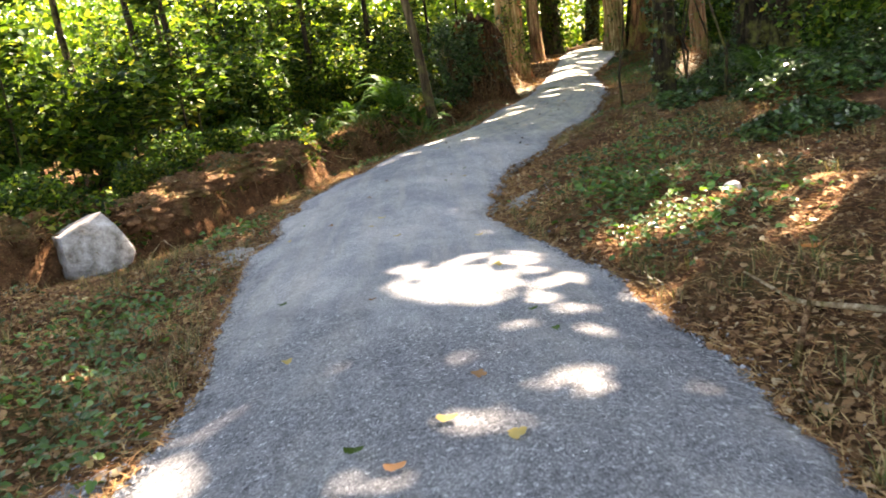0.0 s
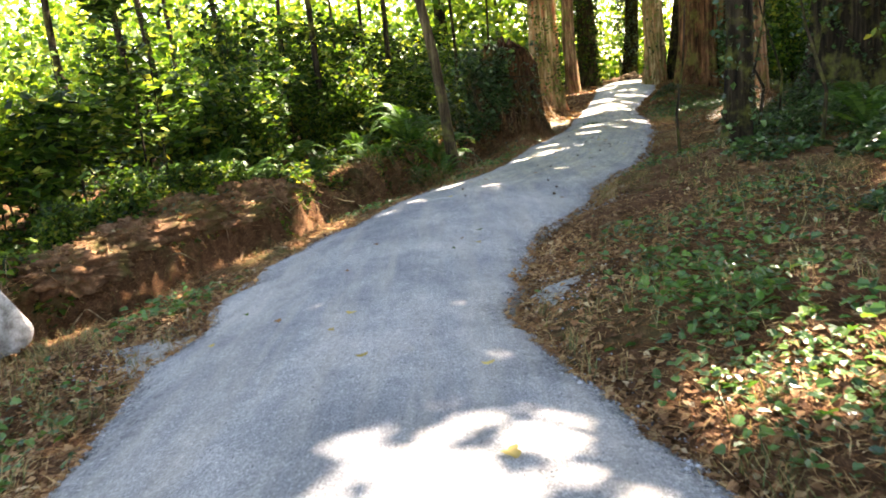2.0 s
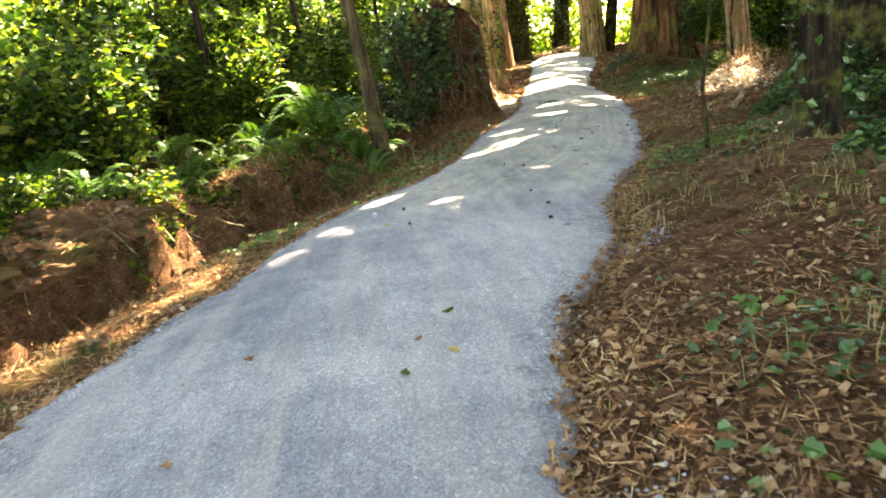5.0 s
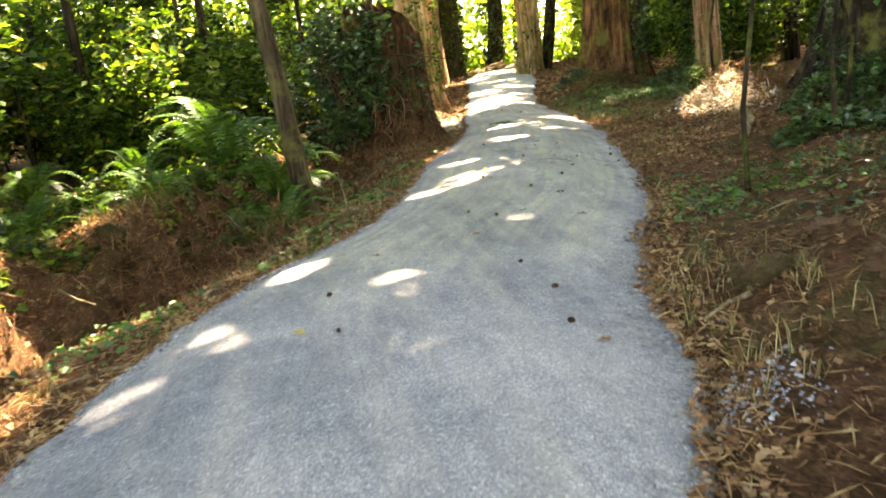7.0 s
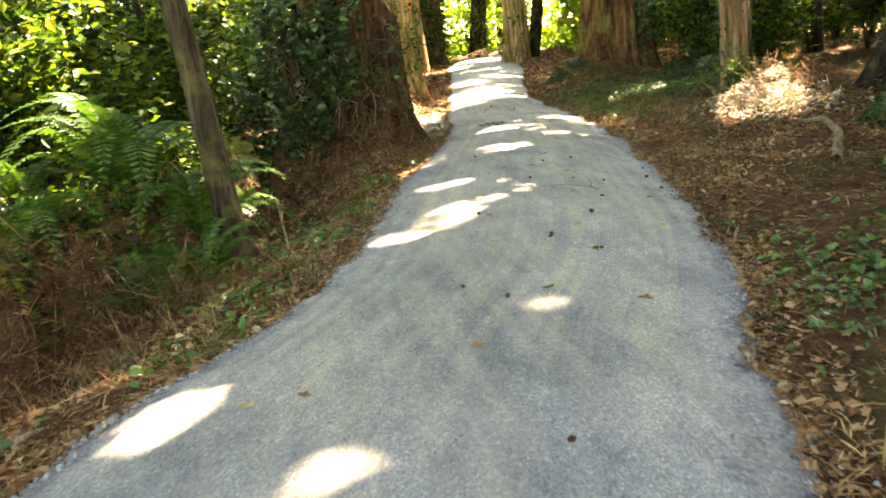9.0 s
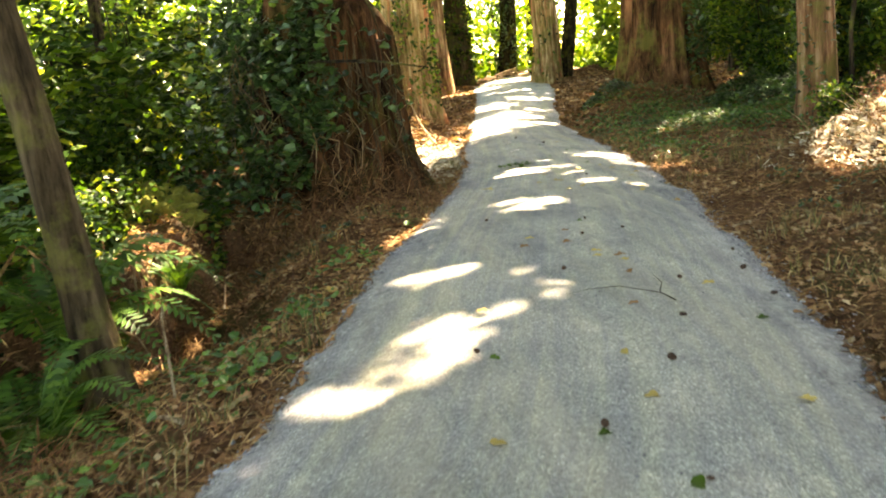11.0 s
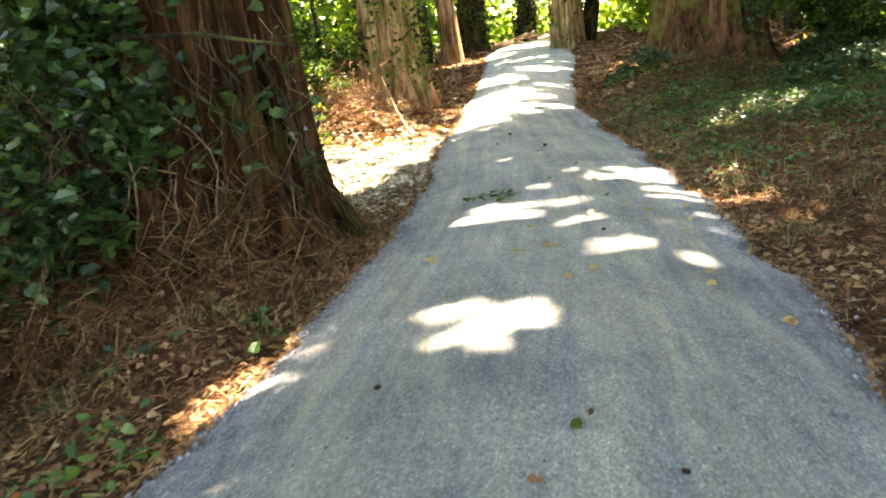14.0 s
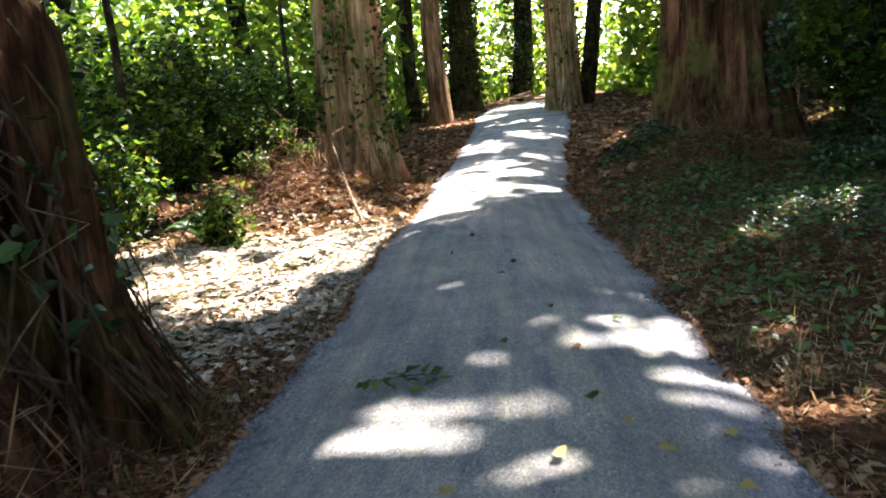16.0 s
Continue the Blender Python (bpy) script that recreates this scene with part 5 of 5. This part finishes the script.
# ---- ivy heaps on the shaded bank ----
def ivy_heap(x, y, a, b, h, count, seed):
    g = np.random.default_rng(seed)
    t = thing("ivy_heap", "low heap of glossy dark ivy on the bank", "ivy", (x, y, float(land(x, y))), "ivy heaps")
    th, k_ = g.uniform(0, math.tau, count), np.sqrt(g.uniform(0, 1, count))
    px_, py_ = a * k_ * np.cos(th), b * k_ * np.sin(th)
    top = h * (1 - k_ ** 2) * (0.75 + 0.35 * fbm(px_ + x, py_ + y, 3.0, seed))
    base = land(px_ + x, py_ + y) - float(land(x, y))
    P = np.stack([px_, py_, base + np.maximum(top, 0) * g.uniform(0.55, 1.0, count) + 0.03], -1)
    v, f = lobed(P, 0.075, g, 0.6)
    tagged(part("foliage", mesh_from("foliage", v, f, LEAF_IVY, False), t), kind="stuff")
    runners = []
    for i_ in range(7):
        a0 = g.uniform(0, math.tau)
        runners.append(tube([(0, 0, 0.02), (0.5 * a * math.cos(a0), 0.5 * b * math.sin(a0), 0.5 * h), (0.9 * a * math.cos(a0), 0.9 * b * math.sin(a0), 0.06)], [0.01, 0.008, 0.004], 5))
    v, f = join(runners)
    part("runner", mesh_from("runner", v, f, BARK_DARK), t)


for i, (x, y, a, b, h, c) in enumerate([(5.2, 10.4, 1.1, 0.9, 0.6, 2200), (4.3, 8.8, 0.8, 0.7, 0.35, 1200), (6.6, 11.4, 1.0, 1.0, 0.8, 2000), (5.6, 14.4, 0.9, 0.8, 0.5, 1300), (7.3, 18.6, 0.9, 0.9, 0.7, 1500), (4.0, 11.9, 0.6, 0.6, 0.3, 700),
                                       (10.2, 28.6, 1.2, 1.1, 0.45, 1500), (11.3, 30.4, 1.2, 1.2, 0.7, 1600), (7.9, 30.9, 0.6, 0.6, 0.4, 700), (5.9, 16.9, 0.7, 0.7, 0.35, 900)]):
    ivy_heap(x, y, a, b, h, c, 400 + i)


# ---- broad-leaved saplings in the sunny wood ----
def sapling_mesh(seed, height):
    g = np.random.default_rng(seed)
    stem = mesh_from("stem", *tube([(0, 0, -0.1), (0.05, 0.02, height * 0.5), (-0.05, 0.05, height)], [0.022, 0.016, 0.006], 6), BARK_DARK)
    st = []
    tips = []
    for i_ in range(12):
        z_ = height * g.uniform(0.3, 1.0)
        a_, L_ = g.uniform(0, math.tau), g.uniform(0.35, 0.9)
        e_ = np.array([math.cos(a_) * L_, math.sin(a_) * L_, z_ + g.uniform(-0.05, 0.3)])
        st.append(mesh_from("branch", *tube([(0, 0, z_), e_ * [0.6, 0.6, 1], e_], [0.008, 0.006, 0.003], 4), BARK_DARK))
        for k_ in np.linspace(0.35, 1, 5):
            tips.append(np.array([0, 0, z_]) * (1 - k_) + e_ * k_)
    tips = np.array(tips)
    P = np.repeat(tips, 6, axis=0) + g.normal(size=(len(tips) * 6, 3)) * 0.12
    v, f = lobed(P, 0.15, g, 0.8)
    return [("stem", stem)] + [("branch", me) for me in st] + [("foliage", mesh_from("foliage", v, f, LEAF_SHRUB, False))]


MAPLES = [sapling_mesh(500, 2.6), sapling_mesh(501, 1.7), sapling_mesh(502, 3.4)]
for i in range(38):
    y = q.uniform(12, 34)
    x = min(float(table(y, TRENCH)) - q.uniform(0.9, 5.5), 2.4)
    if 16 < y < 21.8 and x > -3.2:
        continue
    t = thing("broadleaf_sapling", "young sapling with broad sunlit green leaves", "sapling", (x, y, float(land(x, y)), 0, 0, q.uniform(0, 360)), "broadleaf saplings")
    for n_, me in MAPLES[i % 3]:
        part(n_, me, t)

# ---- canes and twigs ----
for i in range(16):
    if i < 9:
        x, y, L = 1.6 + q.normal(0, 0.6), 30.2 + q.normal(0, 1.4), q.uniform(0.9, 1.6)
    else:
        x, y, L = 0.45 + q.normal(0, 0.25), 20.6 + q.normal(0, 0.9), q.uniform(0.6, 1.1)
    a = q.uniform(0, math.tau)
    p = np.array(down(x, y, 0.0))
    stick("cane", [p, p + [math.cos(a) * L * 0.3, math.sin(a) * L * 0.3, L * 0.45], p + [math.cos(a) * L * 0.75, math.sin(a) * L * 0.75, L * 0.4], p + [math.cos(a) * L, math.sin(a) * L, L * 0.15]], 0.009, PALE if i % 2 else ROOT, "arching dry bramble cane", "cane", "bramble canes")
ph = path_height
stick("twig", [(3.36, 18.3, ph(3.36, 18.3) + 0.01), (3.33, 18.43, ph(3.33, 18.43) + 0.016), (3.42, 18.6, ph(3.42, 18.6) + 0.012), (3.44, 18.76, ph(3.44, 18.76) + 0.012)], 0.0042, BARK_DARK, "dark forked twig lying on the path", "twig")
stick("twig", [(3.33, 18.45, ph(3.33, 18.45) + 0.01), (3.16, 18.6, ph(3.16, 18.6) + 0.014), (2.98, 18.62, ph(2.98, 18.62) + 0.01), (2.84, 18.58, ph(2.84, 18.58) + 0.01)], 0.0025, BARK_DARK, "thin dark twig lying on the path", "twig")

# grass and leaves whose pale colour carries the brightness of a sunlit blotch
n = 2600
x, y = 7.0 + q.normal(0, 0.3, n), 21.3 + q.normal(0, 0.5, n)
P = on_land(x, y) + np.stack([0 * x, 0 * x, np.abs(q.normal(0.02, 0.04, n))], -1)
stuff("dry_grass_heap", *straws(P[:1300], 0.2, q, 0.35, 0.006), SUN_PALE, "bleached dry grass in a shaft of sun", "dry grass")
stuff("dry_leaves", *lobed(P[2000:], 0.06, q, 0.5), SUN_PALE, "bleached pale leaves in a shaft of sun", "litter")
for i in range(7):
    a, L = q.uniform(0.3, 2.8), q.uniform(0.35, 0.8)
    p = np.array(down(7.05 + q.normal(0, 0.25), 21.4 + q.normal(0, 0.35), 0.0))
    stick("twig", [p, p + [math.cos(a) * L * 0.4, 0.1, L * 0.35], p + [math.cos(a) * L, 0.15, L * 0.6]], 0.008, PALE, "bare pale twig standing in the sun", "twig", "sunlit twigs")
shrub(3, 7.35, 22.5, 0.5, 40)

for i in range(34):
    y = q.uniform(9.5, 21)
    side = -1 if i < 22 else 1
    e = edges(np.array(y))
    x = float(e[0] - q.uniform(0.15, 1.3)) if side < 0 else float(e[1] + q.uniform(0.15, 2.0))
    a, L = q.uniform(0, math.pi), q.uniform(0.12, 0.34)
    stick("wood_splinter", [down(x - math.cos(a) * L / 2, y - math.sin(a) * L / 2, 0.025), down(x, y, 0.04), down(x + math.cos(a) * L / 2, y + math.sin(a) * L / 2, 0.03)], q.uniform(0.008, 0.018), PALE, "pale splinter of dry wood in the litter", "wood", "wood splinters")

# crumbs of earth in the trench
crumbs = []
for i in range(4):
    c = clod(-3.4, 11.8 + 0.3 * i, 0.11, 0.085, 0.07, 40 * i, 60 + i, SOIL, "soil_crumb", "crumb of brown earth fallen into the trench")
    crumbs.append(c)
for i in range(48):
    y = q.uniform(9.0, 21.5)
    x = float(table(y, TRENCH)) + q.normal(0.1, 0.3)
    c = copy_thing(crumbs[i % 4], pose(x, y, float(land(x, y)) + 0.015, 0, 0, q.uniform(0, 360)))
    c.scale = [q.uniform(0.5, 1.4)] * 3


# ---- gravel spilled over the path's rim ----
def spill(x, y, a, b, seed):
    """A thin irregular tongue of loose stone lying on the forest floor."""
    rings, sides = 7, 36
    th = np.linspace(0, math.tau, sides, endpoint=False)
    rim = 1 + 0.22 * np.sin(3 * th + seed) + 0.14 * np.sin(7 * th + 2 * seed) + 0.08 * np.sin(13 * th)
    V = []
    for i_ in range(rings):
        k_ = (i_ + 0.02) / (rings - 1)
        vx, vy = x + a * k_ * rim * np.cos(th), y + b * k_ * rim * np.sin(th)
        V.append(np.stack([vx - x, vy - y, surface(vx, vy) + 0.028 * (1 - k_ ** 2) - 0.012 * k_ ** 4 - float(land(x, y))], -1))
    V = np.concatenate(V)
    i_ = np.arange(rings * sides).reshape(rings, sides)
    j_ = np.roll(i_, -1, axis=1)
    F = np.stack([i_[:-1], j_[:-1], j_[1:], i_[1:]], -1).reshape(-1, 4)
    ob = new("gravel_spill", mesh_from("gravel_spill", V, F, LOOSE))
    ob.matrix_basis = pose(x, y, float(land(x, y)))
    tagged(ob, "tongue of loose grey gravel spilled beside the path", "gravel", "gravel spills")


for i, (x, y, a, b) in enumerate([(-2.2, 8.45, 0.36, 0.5), (0.95, 8.6, 0.2, 0.3), (-1.85, 3.0, 0.3, 0.55), (-1.9, 10.4, 0.2, 0.3)]):
    spill(x, y, a, b, i)

ORANGE = leaf_material("orange_leaf", [(0, (0.55, 0.13, 0.02)), (1, (0.62, 0.2, 0.03))], 0.3, 0.5, 0.3)
for x, y, k_ in ((2.3, 4.6, 0.09), (-2.5, 6.4, 0.05), (1.5, 20.9, 0.05)):
    ob = new("fallen_leaf", mesh_from("fallen_leaf", *fallen_mesh(5, 9), ORANGE, True))
    ob.matrix_basis = pose(x, y, float(land(x, y)) + 0.04, 12, 8, 80 * x) @ Matrix.Scale(k_, 4)
    tagged(ob, "bright orange fallen leaf on the forest floor", "leaf")
